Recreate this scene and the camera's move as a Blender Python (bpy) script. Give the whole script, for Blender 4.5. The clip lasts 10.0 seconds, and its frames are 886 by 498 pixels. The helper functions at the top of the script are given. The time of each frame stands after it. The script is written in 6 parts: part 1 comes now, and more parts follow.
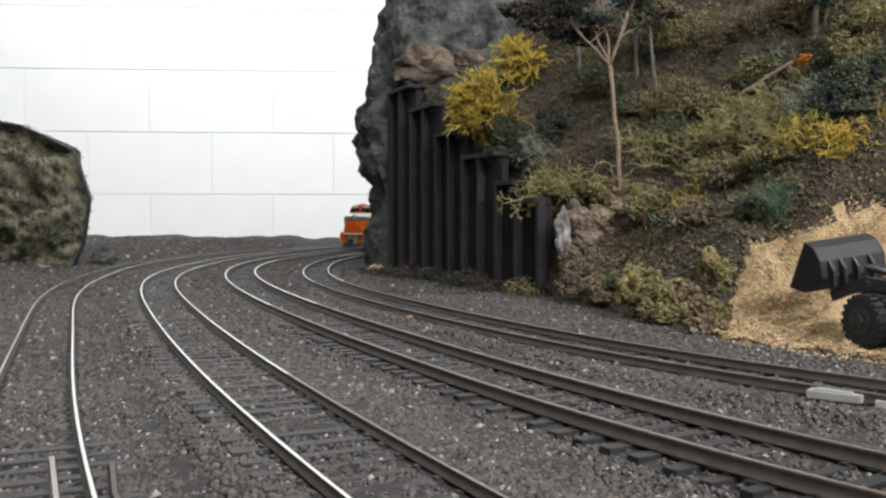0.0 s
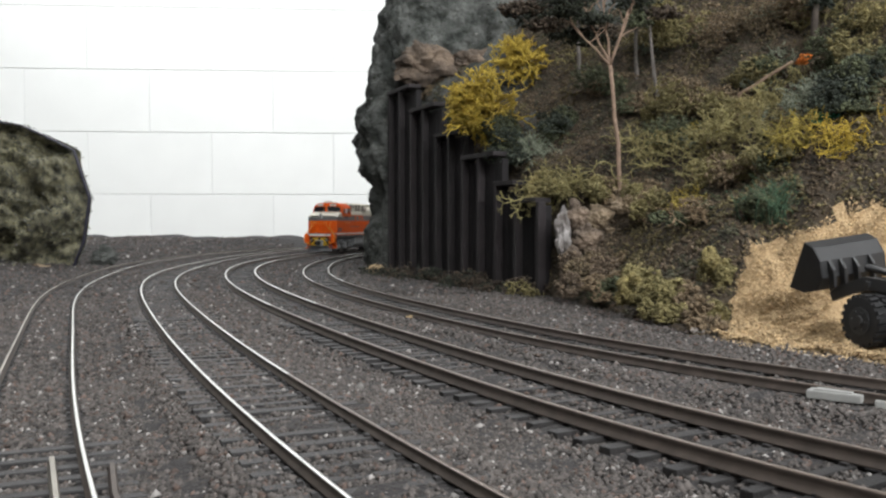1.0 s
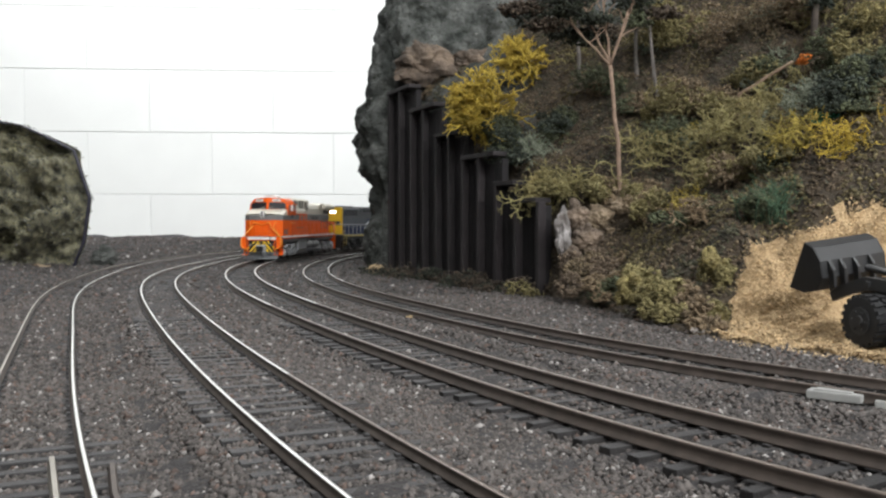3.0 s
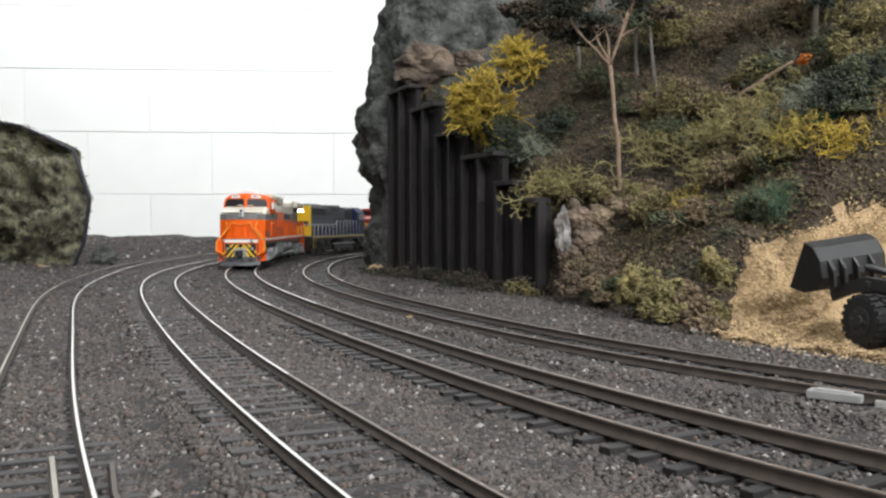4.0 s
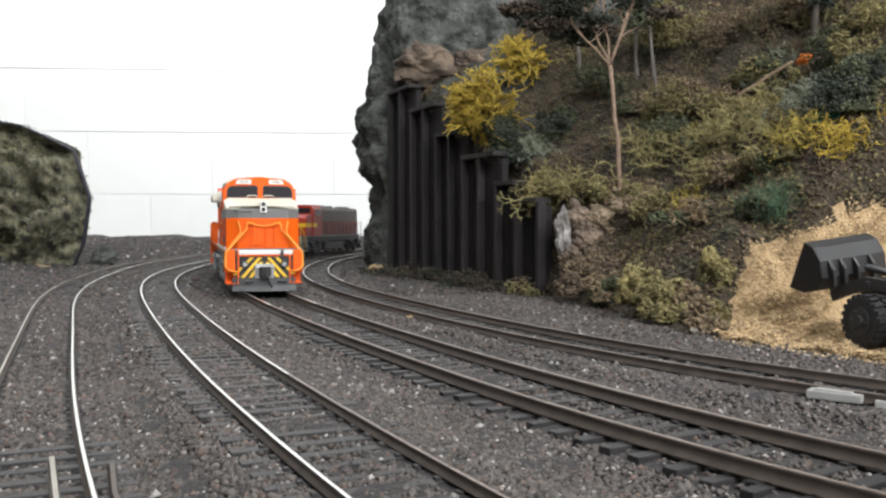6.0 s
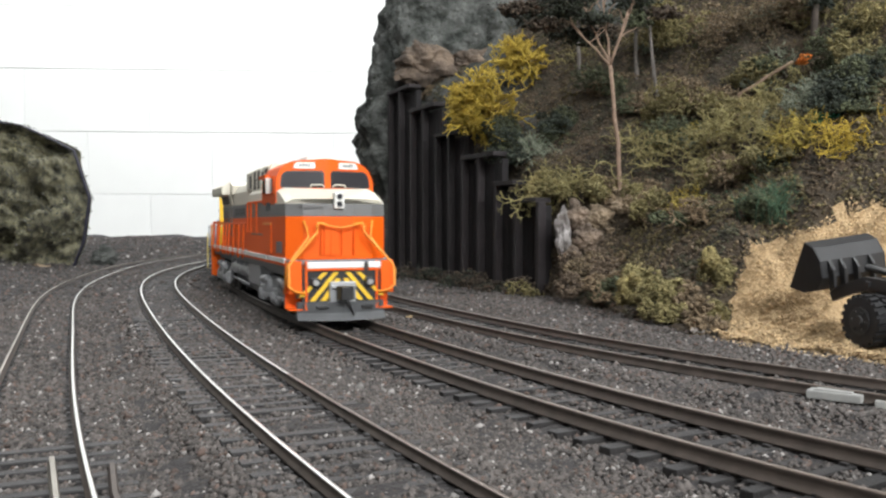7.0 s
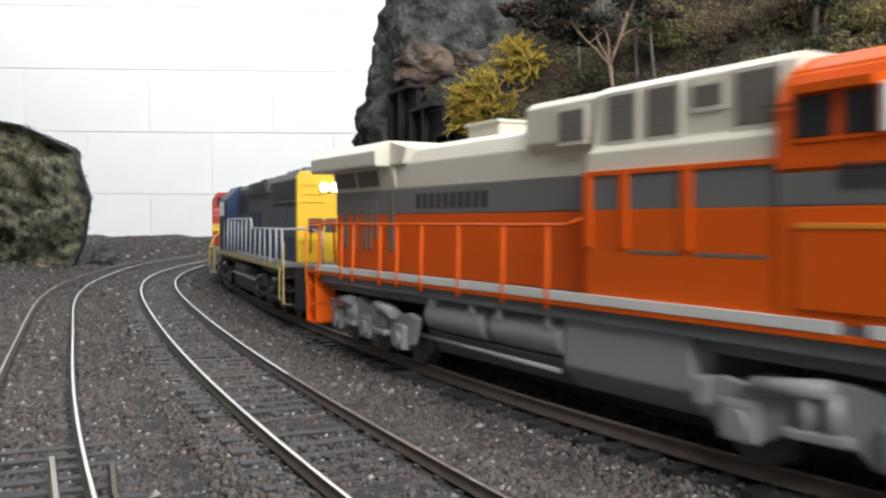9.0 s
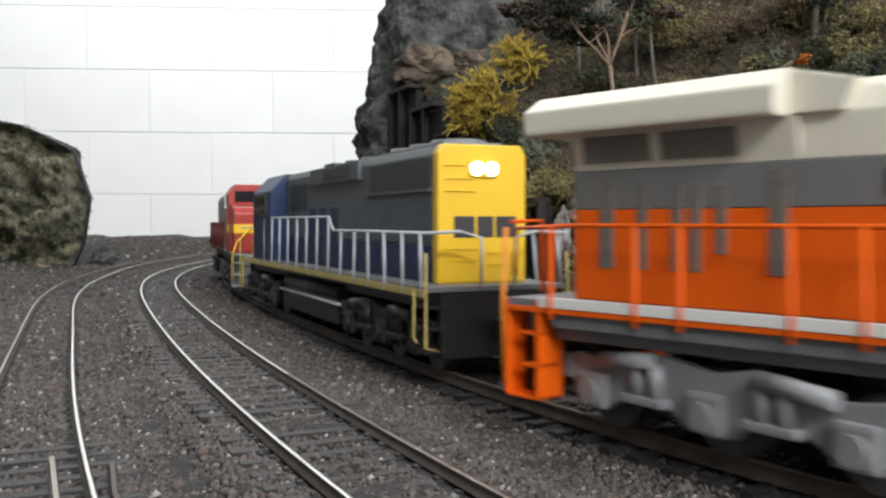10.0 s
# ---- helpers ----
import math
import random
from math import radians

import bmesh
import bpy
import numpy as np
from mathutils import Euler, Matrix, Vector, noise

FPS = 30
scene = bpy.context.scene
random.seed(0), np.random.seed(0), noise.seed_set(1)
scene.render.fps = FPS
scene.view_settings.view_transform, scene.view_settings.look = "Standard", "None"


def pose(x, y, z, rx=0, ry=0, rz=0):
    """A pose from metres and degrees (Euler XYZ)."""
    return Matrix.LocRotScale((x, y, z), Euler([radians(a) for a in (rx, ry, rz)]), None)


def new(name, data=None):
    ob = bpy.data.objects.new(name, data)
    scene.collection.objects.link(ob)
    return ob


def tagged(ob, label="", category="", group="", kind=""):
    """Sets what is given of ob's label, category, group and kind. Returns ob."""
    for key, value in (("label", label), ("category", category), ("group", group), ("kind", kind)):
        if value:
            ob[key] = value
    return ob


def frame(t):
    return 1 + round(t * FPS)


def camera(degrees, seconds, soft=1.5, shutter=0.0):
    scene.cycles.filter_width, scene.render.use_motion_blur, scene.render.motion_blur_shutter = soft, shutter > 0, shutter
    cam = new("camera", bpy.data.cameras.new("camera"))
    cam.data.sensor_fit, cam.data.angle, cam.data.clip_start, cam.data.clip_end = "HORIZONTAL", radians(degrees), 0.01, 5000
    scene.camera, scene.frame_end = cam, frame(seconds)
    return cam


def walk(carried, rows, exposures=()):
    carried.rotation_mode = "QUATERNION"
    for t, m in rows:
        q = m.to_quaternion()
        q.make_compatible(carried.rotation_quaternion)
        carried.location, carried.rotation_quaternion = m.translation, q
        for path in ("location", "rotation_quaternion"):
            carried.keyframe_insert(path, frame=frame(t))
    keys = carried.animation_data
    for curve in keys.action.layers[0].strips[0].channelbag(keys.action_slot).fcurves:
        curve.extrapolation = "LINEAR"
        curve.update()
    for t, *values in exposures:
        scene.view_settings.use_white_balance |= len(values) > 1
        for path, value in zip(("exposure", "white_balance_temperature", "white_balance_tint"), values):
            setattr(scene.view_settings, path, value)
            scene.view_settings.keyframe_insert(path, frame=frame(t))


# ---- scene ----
# The camera stands still, low beside a 1:87 model railway.
EYE = (0.0, 0.0, 0.0328)
cam = camera(52.2, 10.0, soft=2.4, shutter=0.5)
STAND = pose(*EYE, 90 - 1.683, 0, 0)
walk(cam, [(0.0, STAND), (10.0, STAND)], [(0.0, 0.0), (2.5, 0.03), (4.5, 0.12), (5.5, 0.18), (8.0, 0.18), (8.7, 0.05), (9.5, -0.04), (10.0, -0.10)])
scene.view_settings.exposure = 0.0

# ---------------------------------------------------------------- light
world = bpy.data.worlds.new("room_air")
world.use_nodes = True
scene.world = world
world.node_tree.nodes["Background"].inputs[0].default_value = (0.9, 0.95, 1.0, 1)
world.node_tree.nodes["Background"].inputs[1].default_value = 0.01


def ceiling_lamp(x, y, w, d, watts):
    data = bpy.data.lights.new("fluorescent_light", "AREA")
    data.shape, data.size, data.size_y, data.energy = "RECTANGLE", w, d, watts
    data.color = (0.97, 0.985, 1.0)
    ob = new("fluorescent_light", data)
    ob.matrix_basis = pose(x, y, 1.54)
    return ob


ceiling_lamp(-0.5, 2.1, 2.4, 0.30, 48)
ceiling_lamp(0.60, 0.1, 2.4, 0.30, 23)
ceiling_lamp(1.15, -2.15, 2.4, 0.30, 206)

# ---------------------------------------------------------------- materials
MATS = {}


def mat(name, color, rough=0.6, metal=0.0, var=0.25, scale=300.0, bump=0.3, bscale=None, color2=None, spec=None,
        per_object=0.0, depth=0.0004, stain=0.0, stain_scale=25.0, island=0.0):
    """A procedural surface: two colours mixed by fine and coarse noise, relief, and variation from piece to piece."""
    if name in MATS:
        return MATS[name]
    m = bpy.data.materials.new(name)
    m.use_nodes = True
    nt = m.node_tree
    b = nt.nodes["Principled BSDF"]
    b.inputs["Roughness"].default_value = rough
    b.inputs["Metallic"].default_value = metal
    if spec is not None:
        b.inputs["Specular IOR Level"].default_value = spec
    co = nt.nodes.new("ShaderNodeTexCoord")
    n1 = nt.nodes.new("ShaderNodeTexNoise")
    n1.inputs["Scale"].default_value, n1.inputs["Detail"].default_value = scale, 6
    nt.links.new(co.outputs["Object"], n1.inputs["Vector"])
    ramp = nt.nodes.new("ShaderNodeValToRGB")
    ramp.color_ramp.elements[0].position, ramp.color_ramp.elements[1].position = 0.32, 0.68
    c2 = color2 or tuple(c * (1 - var) for c in color)
    ramp.color_ramp.elements[0].color = (*c2, 1)
    ramp.color_ramp.elements[1].color = (*color, 1)
    nt.links.new(n1.outputs["Fac"], ramp.inputs[0])
    last = ramp.outputs[0]

    def times(value_socket, low, high, src):
        mr = nt.nodes.new("ShaderNodeMapRange")
        mr.inputs["To Min"].default_value, mr.inputs["To Max"].default_value = low, high
        nt.links.new(value_socket, mr.inputs["Value"])
        hs = nt.nodes.new("ShaderNodeHueSaturation")
        nt.links.new(mr.outputs[0], hs.inputs["Value"])
        nt.links.new(src, hs.inputs["Color"])
        return hs.outputs[0]

    if stain:
        n2 = nt.nodes.new("ShaderNodeTexNoise")
        n2.inputs["Scale"].default_value, n2.inputs["Detail"].default_value = stain_scale, 3
        nt.links.new(co.outputs["Object"], n2.inputs["Vector"])
        last = times(n2.outputs["Fac"], 1 - stain, 1 + stain, last)
    if per_object:
        oi = nt.nodes.new("ShaderNodeObjectInfo")
        last = times(oi.outputs["Random"], 1 - per_object, 1 + per_object, last)
    if island:
        ge = nt.nodes.new("ShaderNodeNewGeometry")
        last = times(ge.outputs["Random Per Island"], 1 - island, 1 + island, last)
    nt.links.new(last, b.inputs["Base Color"])
    if bump:
        nb = nt.nodes.new("ShaderNodeTexNoise")
        nb.inputs["Scale"].default_value, nb.inputs["Detail"].default_value = bscale or scale * 2, 4
        nt.links.new(co.outputs["Object"], nb.inputs["Vector"])
        bp = nt.nodes.new("ShaderNodeBump")
        bp.inputs["Strength"].default_value, bp.inputs["Distance"].default_value = bump, depth
        nt.links.new(nb.outputs["Fac"], bp.inputs["Height"])
        nt.links.new(bp.outputs[0], b.inputs["Normal"])
    MATS[name] = m
    return m


def glow(name, color, strength):
    m = mat(name, color, 0.3, bump=0)
    b = m.node_tree.nodes["Principled BSDF"]
    b.inputs["Emission Color"].default_value = (*color, 1)
    b.inputs["Emission Strength"].default_value = strength
    return m


WHITE_BLOCK = mat("painted_block", (0.86, 0.87, 0.85), 0.55, var=0.03, scale=9, bump=0.35, bscale=180, depth=0.001, per_object=0.015, stain=0.02, stain_scale=5)
MORTAR = mat("painted_mortar", (0.76, 0.77, 0.76), 0.7, var=0.05, scale=20, bump=0.3, bscale=200)
PAINT = mat("room_paint", (0.42, 0.42, 0.41), 0.7, var=0.04, scale=6, bump=0.1, bscale=150)
FLOOR = mat("concrete_floor", (0.16, 0.155, 0.15), 0.6, var=0.2, scale=8)
PLY = mat("painted_fascia", (0.06, 0.07, 0.06), 0.6, var=0.2, scale=20)
# bed colour is darkened to give the shadows between the loose stones
GROUND = mat("shade_darkened_ballast_bed", (0.040, 0.036, 0.035), 0.95, color2=(0.016, 0.014, 0.014), scale=900, bump=1.0, bscale=1100, depth=0.0009, stain=0.25, stain_scale=30)
STONE = mat("dark_ballast_stone", (0.088, 0.077, 0.070), 0.9, var=0.35, scale=500, bump=0.4, bscale=2500, island=0.55)
STONE_RED = mat("brown_ballast_stone", (0.115, 0.080, 0.065), 0.9, var=0.35, scale=500, bump=0.4, bscale=2500, island=0.5)
STONE_PALE = mat("pale_ballast_stone", (0.288, 0.272, 0.256), 0.9, var=0.3, scale=500, bump=0.3, bscale=2500, island=0.5)
TIE = mat("black_plastic_tie", (0.021, 0.019, 0.0185), 0.65, var=0.4, scale=400, bump=0.5, bscale=1500, per_object=0.35)
RAIL_SIDE = mat("weathered_rail_side", (0.085, 0.066, 0.054), 0.65, metal=0.1, var=0.35, scale=300, bump=0.2)
# also stands in for reflected wall glare on far heads of c and d
RAIL_TOP = mat("polished_and_glare_nickel_rail", (0.80, 0.79, 0.76), 0.35, metal=1.0, var=0.12, scale=60, bump=0.05)
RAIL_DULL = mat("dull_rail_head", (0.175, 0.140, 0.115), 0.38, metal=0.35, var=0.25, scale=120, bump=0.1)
RAIL_WORN = mat("worn_rail_head", (0.36, 0.33, 0.28), 0.45, metal=0.4, var=0.45, scale=70, bump=0.1)
ROCK = mat("grey_cast_rock", (0.108, 0.112, 0.104), 0.9, color2=(0.022, 0.026, 0.022), scale=85, bump=1.0, bscale=330, depth=0.003, stain=0.5, stain_scale=26)
ROCK_BROWN = mat("brown_cast_rock", (0.194, 0.144, 0.104), 0.9, color2=(0.055, 0.042, 0.033), scale=75, bump=1.0, bscale=260, depth=0.003, stain=0.5, stain_scale=40)
ROCK_WHITE = mat("bare_plaster", (0.46, 0.44, 0.42), 0.85, color2=(0.25, 0.2, 0.16), scale=70, bump=0.6, bscale=300, depth=0.001)
PLASTER_EDGE = mat("dirty_plaster", (0.33, 0.31, 0.30), 0.85, color2=(0.10, 0.085, 0.075), scale=160, bump=0.9, bscale=380, depth=0.001, stain=0.4, stain_scale=90)
MOSSY = mat("mossy_rock", (0.264, 0.248, 0.160), 0.95, color2=(0.032, 0.032, 0.024), scale=120, bump=1.0, bscale=420, depth=0.002, stain=0.35, stain_scale=18)
OLIVE_MOSS = mat("olive_moss_crumb", (0.256, 0.240, 0.136), 0.95, var=0.45, scale=200, bump=0.4, island=0.55)
GREY_MOSS = mat("grey_moss_crumb", (0.145, 0.145, 0.119), 0.95, var=0.45, scale=200, bump=0.4, island=0.55)
RIM = mat("violet_black_rim", (0.022, 0.020, 0.040), 0.6, var=0.3, scale=60)
SOIL = mat("brown_turf", (0.075, 0.054, 0.033), 0.95, color2=(0.024, 0.019, 0.012), scale=150, bump=1.0, bscale=600, depth=0.002, stain=0.35, stain_scale=25)
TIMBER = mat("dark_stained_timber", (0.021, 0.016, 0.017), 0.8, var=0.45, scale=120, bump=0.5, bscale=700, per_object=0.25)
# the post timber at about half brightness: recess shade put into the boards' colour
TIMBER_SHADED = mat("recess_shaded_board", (0.011, 0.0085, 0.0095), 0.85, var=0.45, scale=120, bump=0.5, bscale=700, per_object=0.3)
CHIPS = mat("tan_sawdust", (0.50, 0.36, 0.20), 0.95, color2=(0.33, 0.22, 0.115), scale=700, bump=1.0, bscale=900, depth=0.0012, stain=0.15, stain_scale=60)
CHIP = mat("tan_sawdust_grain", (0.60, 0.44, 0.25), 0.9, var=0.2, scale=500, bump=0.2, island=0.4)
BARK = mat("brown_twig_bark", (0.30, 0.205, 0.145), 0.85, var=0.4, scale=400, bump=0.6, bscale=900)
BARK_DARK = mat("dark_twig_bark", (0.075, 0.058, 0.045), 0.85, var=0.4, scale=400, bump=0.6, bscale=900)
YELLOW_L = mat("yellow_lichen", (0.50, 0.36, 0.05), 0.85, var=0.35, scale=200, bump=0.3, island=0.3)
OLIVE_L = mat("olive_lichen", (0.292, 0.253, 0.108), 0.9, var=0.35, scale=200, bump=0.3, island=0.35)
GREEN_D = mat("dark_green_foliage", (0.095, 0.108, 0.057), 0.95, var=0.45, scale=300, bump=0.4, island=0.5)
GREEN_B = mat("blue_green_foliage", (0.055, 0.068, 0.050), 0.95, var=0.45, scale=300, bump=0.4, island=0.5)
GREEN_O = mat("olive_foam_foliage", (0.248, 0.212, 0.091), 0.95, var=0.45, scale=300, bump=0.4, island=0.32)
BROWN_F = mat("brown_foam_foliage", (0.227, 0.166, 0.101), 0.95, var=0.45, scale=300, bump=0.4, island=0.35)
GRASS_G = mat("bright_green_grass", (0.05, 0.098, 0.052), 0.9, var=0.3, scale=300, bump=0.2, island=0.4)
ORANGE_F = mat("orange_foliage", (0.75, 0.22, 0.03), 0.8, var=0.3, scale=300, bump=0.2, island=0.4)

ORANGE = mat("orange_model_paint", (0.80, 0.112, 0.003), 0.55, spec=0.25, var=0.05, scale=40, bump=0.06, bscale=900, stain=0.05)
CREAM = mat("cream_model_paint", (0.70, 0.66, 0.55), 0.5, var=0.06, scale=40, bump=0.06, bscale=900, stain=0.05)
GREY = mat("grey_model_paint", (0.165, 0.165, 0.162), 0.45, var=0.08, scale=40, bump=0.06, bscale=900, stain=0.05)
FRAME_GREY = mat("grey_truck_paint", (0.162, 0.168, 0.176), 0.5, var=0.15, scale=90, bump=0.15, bscale=900)
TANK_GREY = mat("silver_grey_tank", (0.308, 0.315, 0.323), 0.28, var=0.08, scale=60, bump=0.06)
BLACKP = mat("black_model_plastic", (0.014, 0.014, 0.015), 0.45, var=0.3, scale=120, bump=0.2)
GLASS = mat("dark_cab_glass", (0.022, 0.020, 0.024), 0.05, var=0.1, scale=30, bump=0, spec=0.35)
WHITEP = mat("white_model_paint", (0.74, 0.73, 0.69), 0.45, var=0.05, scale=60, bump=0.05)
YELLOW = mat("yellow_model_paint", (0.80, 0.50, 0.022), 0.45, var=0.05, scale=40, bump=0.06, bscale=900)
HAND_ORANGE = mat("light_orange_wire", (0.85, 0.30, 0.03), 0.45, var=0.08, scale=80, bump=0)
NAVY = mat("navy_model_paint", (0.020, 0.034, 0.095), 0.5, spec=0.3, var=0.1, scale=60, bump=0.06)
SLATE = mat("slate_grey_model_paint", (0.115, 0.124, 0.132), 0.5, spec=0.3, var=0.1, scale=60, bump=0.06, stain=0.08)
RAILING_W = mat("pale_grey_wire", (0.50, 0.52, 0.55), 0.5, var=0.08, scale=80, bump=0)
RED = mat("red_model_paint", (0.36, 0.030, 0.018), 0.42, var=0.08, scale=40, bump=0.06, stain=0.06)
MAROON = mat("dull_maroon_paint", (0.16, 0.035, 0.026), 0.5, var=0.1, scale=40, bump=0.06, stain=0.1)
STEEL = mat("bright_steel", (0.6, 0.6, 0.6), 0.3, metal=1.0, var=0.1, scale=80, bump=0.05)
LAMP = glow("lit_headlight", (1.0, 0.93, 0.8), 9.0)
GRILLE = mat("dark_grille", (0.185, 0.165, 0.140), 0.6, var=0.3, scale=1800, bump=0.5, bscale=2500)
LETTER = mat("dull_lettering", (0.035, 0.035, 0.038), 0.5, var=0.1, bump=0)


# ---------------------------------------------------------------- mesh tools (millimetres in, metres out)
MM = 0.001


def box(bm, x0, x1, y0, y1, z0, z1, m=0, bevel=0.0):
    """A box in bmesh units with material slot m."""
    vs = [bm.verts.new((x, y, z)) for z in (z0, z1) for y in (y0, y1) for x in (x0, x1)]
    faces = [bm.faces.new([vs[i] for i in q]) for q in ((0, 2, 3, 1), (4, 5, 7, 6), (0, 1, 5, 4), (2, 6, 7, 3), (0, 4, 6, 2), (1, 3, 7, 5))]
    for fc in faces:
        fc.material_index = m
    if bevel:
        edges = list({e for fc in faces for e in fc.edges})
        r = bmesh.ops.bevel(bm, geom=edges, offset=bevel, segments=2, profile=0.6, affect="EDGES")
        for fc in r["faces"]:
            fc.material_index = m
    return vs


def prism(bm, pts, axis, a, b, m=0, bevel=0.0):
    """A closed outline pts (2D) swept along axis 'x', 'y' or 'z' from a to b."""
    def at3(p, w):
        return {"x": (w, p[0], p[1]), "y": (p[0], w, p[1]), "z": (p[0], p[1], w)}[axis]
    lo = [bm.verts.new(at3(p, a)) for p in pts]
    hi = [bm.verts.new(at3(p, b)) for p in pts]
    n = len(pts)
    faces = [bm.faces.new(lo[::-1]), bm.faces.new(hi)]
    faces += [bm.faces.new((lo[i], lo[(i + 1) % n], hi[(i + 1) % n], hi[i])) for i in range(n)]
    for fc in faces:
        fc.material_index = m
    if bevel:
        edges = list({e for fc in faces for e in fc.edges})
        r = bmesh.ops.bevel(bm, geom=edges, offset=bevel, segments=2, profile=0.6, affect="EDGES")
        for fc in r["faces"]:
            fc.material_index = m
    return faces


def tube(bm, pts, r, sides=6, m=0, r_end=None):
    """A round rod through the points, tapering to r_end."""
    pts = [Vector(p) for p in pts]
    rings = []
    n = len(pts)
    for i, p in enumerate(pts):
        d = (pts[min(i + 1, n - 1)] - pts[max(i - 1, 0)]).normalized()
        u = d.cross(Vector((0, 0, 1)) if abs(d.z) < 0.9 else Vector((1, 0, 0))).normalized()
        v = d.cross(u)
        rr = r if r_end is None else r + (r_end - r) * i / max(1, n - 1)
        rings.append([bm.verts.new(p + (u * math.cos(t) + v * math.sin(t)) * rr) for t in (2 * math.pi * k / sides for k in range(sides))])
    for a, b in zip(rings, rings[1:]):
        for k in range(sides):
            fc = bm.faces.new((a[k], a[(k + 1) % sides], b[(k + 1) % sides], b[k]))
            fc.material_index, fc.smooth = m, True
    for ring in (rings[0], rings[-1][::-1]):
        bm.faces.new(ring).material_index = m


def rod(bm, p, q, r, sides=12, m=0):
    tube(bm, (p, q), r, sides, m)


def finish(bm, name, mats, scale=1.0, smooth=False):
    bmesh.ops.recalc_face_normals(bm, faces=bm.faces[:])
    if scale != 1.0:
        bmesh.ops.scale(bm, vec=(scale,) * 3, verts=bm.verts[:])
    me = bpy.data.meshes.new(name)
    bm.to_mesh(me)
    bm.free()
    for m_ in (mats if isinstance(mats, (list, tuple)) else [mats]):
        me.materials.append(m_)
    if smooth:
        me.shade_smooth()
    return me


def part(name, bm, material, parent, label="", scale=MM, smooth=False):
    ob = new(name, finish(bm, name, material, scale, smooth))
    ob.parent = parent
    if label:
        ob["label"] = label
    return ob


def from_arrays(name, verts, faces, mats, slots=None, smooth=False):
    me = bpy.data.meshes.new(name)
    verts, faces = np.asarray(verts, float), np.asarray(faces, np.int32)
    k = faces.shape[1]
    me.vertices.add(len(verts))
    me.vertices.foreach_set("co", verts.ravel())
    me.loops.add(faces.size)
    me.loops.foreach_set("vertex_index", faces.ravel())
    me.polygons.add(len(faces))
    me.polygons.foreach_set("loop_start", np.arange(len(faces), dtype=np.int32) * k)
    me.polygons.foreach_set("loop_total", np.full(len(faces), k, np.int32))
    for m_ in (mats if isinstance(mats, (list, tuple)) else [mats]):
        me.materials.append(m_)
    if slots is not None:
        me.polygons.foreach_set("material_index", np.asarray(slots, np.int32))
    me.update(calc_edges=True)
    me.validate()
    if smooth:
        me.shade_smooth()
    return me


def fbm(p, scale, octaves=4):
    return noise.fractal(Vector(p) * scale, 0.9, 2.1, octaves)


# ---------------------------------------------------------------- track centre lines
DS = 0.004


class Line:
    """A track's centre line: start, heading and evenly spaced curvatures, straight before it and a constant curve after it."""

    def __init__(self, x, y, heading, bends, length, z, gauge, near, far, far_bend, turn_at=9.0, turn_bend=0.0):
        n = round(length / DS)
        s = np.arange(n + 1) * DS
        k = np.interp(s, np.linspace(0, n * DS, len(bends)), bends)
        k = np.concatenate([np.zeros(round(near / DS)), k, np.full(round(far / DS), far_bend)])
        self.s = np.arange(len(k)) * DS - round(near / DS) * DS
        k = k + (turn_bend - far_bend) * np.clip((self.s - turn_at) / 0.10, 0, 1)     # the hidden far end turns tighter
        th = np.concatenate([[0], np.cumsum((k[1:] + k[:-1]) / 2) * DS])
        i0 = round(near / DS)
        th += heading - th[i0]
        mid = (th[1:] + th[:-1]) / 2
        self.x = np.concatenate([[0], np.cumsum(np.cos(mid) * DS)])
        self.y = np.concatenate([[0], np.cumsum(np.sin(mid) * DS)])
        self.x += x - self.x[i0]
        self.y += y - self.y[i0]
        self.th, self.z, self.gauge = th, z, gauge
        self.rail = 0.0025      # height of the rail over the ties

    def at(self, s):
        return np.interp(s, self.s, self.x), np.interp(s, self.s, self.y), np.interp(s, self.s, self.th)


LINES = {
    "a": Line(-0.0593, 0.1277, 2.005, (-0.592, 0.106, -0.826, -0.303, -1.122), 0.76, -0.004, 0.0165, 0.10, 1.0, -0.80, 1.00, -1.9),
    "b": Line(0.0786, -0.0405, 2.1095, (-0.475, -0.486, -0.164, -1.217, -0.291), 0.86, 0.0, 0.0169, 0.10, 1.0, -0.66, 1.20, -2.3),
    "c": Line(0.1039, 0.0649, 2.3825, (-3.365, -0.359, -0.482, -1.063, -1.274), 0.82, 0.0, 0.0188, 0.35, 1.4, -0.777, 1.13, -2.5),
    "d": Line(0.1000, 0.1665, 2.3313, (-3.031, -0.495, -1.200, -0.787, -1.316), 0.78, 0.0, 0.0168, 0.10, 1.0, -1.62, 0.95, -3.0),
}


LINES["a"].rail, LINES["b"].rail, LINES["d"].rail = 0.0016, 0.0017, 0.0022


def nearest(xs, ys, line):
    """Distance and signed side (left of the line is positive) of many points from a centre line."""
    lx, ly, lt = line.x[::2], line.y[::2], line.th[::2]
    best = np.full(xs.shape, 9.0)
    side = np.zeros(xs.shape)
    for x, y, t in zip(lx, ly, lt):
        d = np.hypot(xs - x, ys - y)
        sg = -(xs - x) * np.sin(t) + (ys - y) * np.cos(t)
        m = d < best
        best[m], side[m] = d[m], sg[m]
    return best, side


def smooth01(v):
    v = np.clip(v, 0, 1)
    return v * v * (3 - 2 * v)


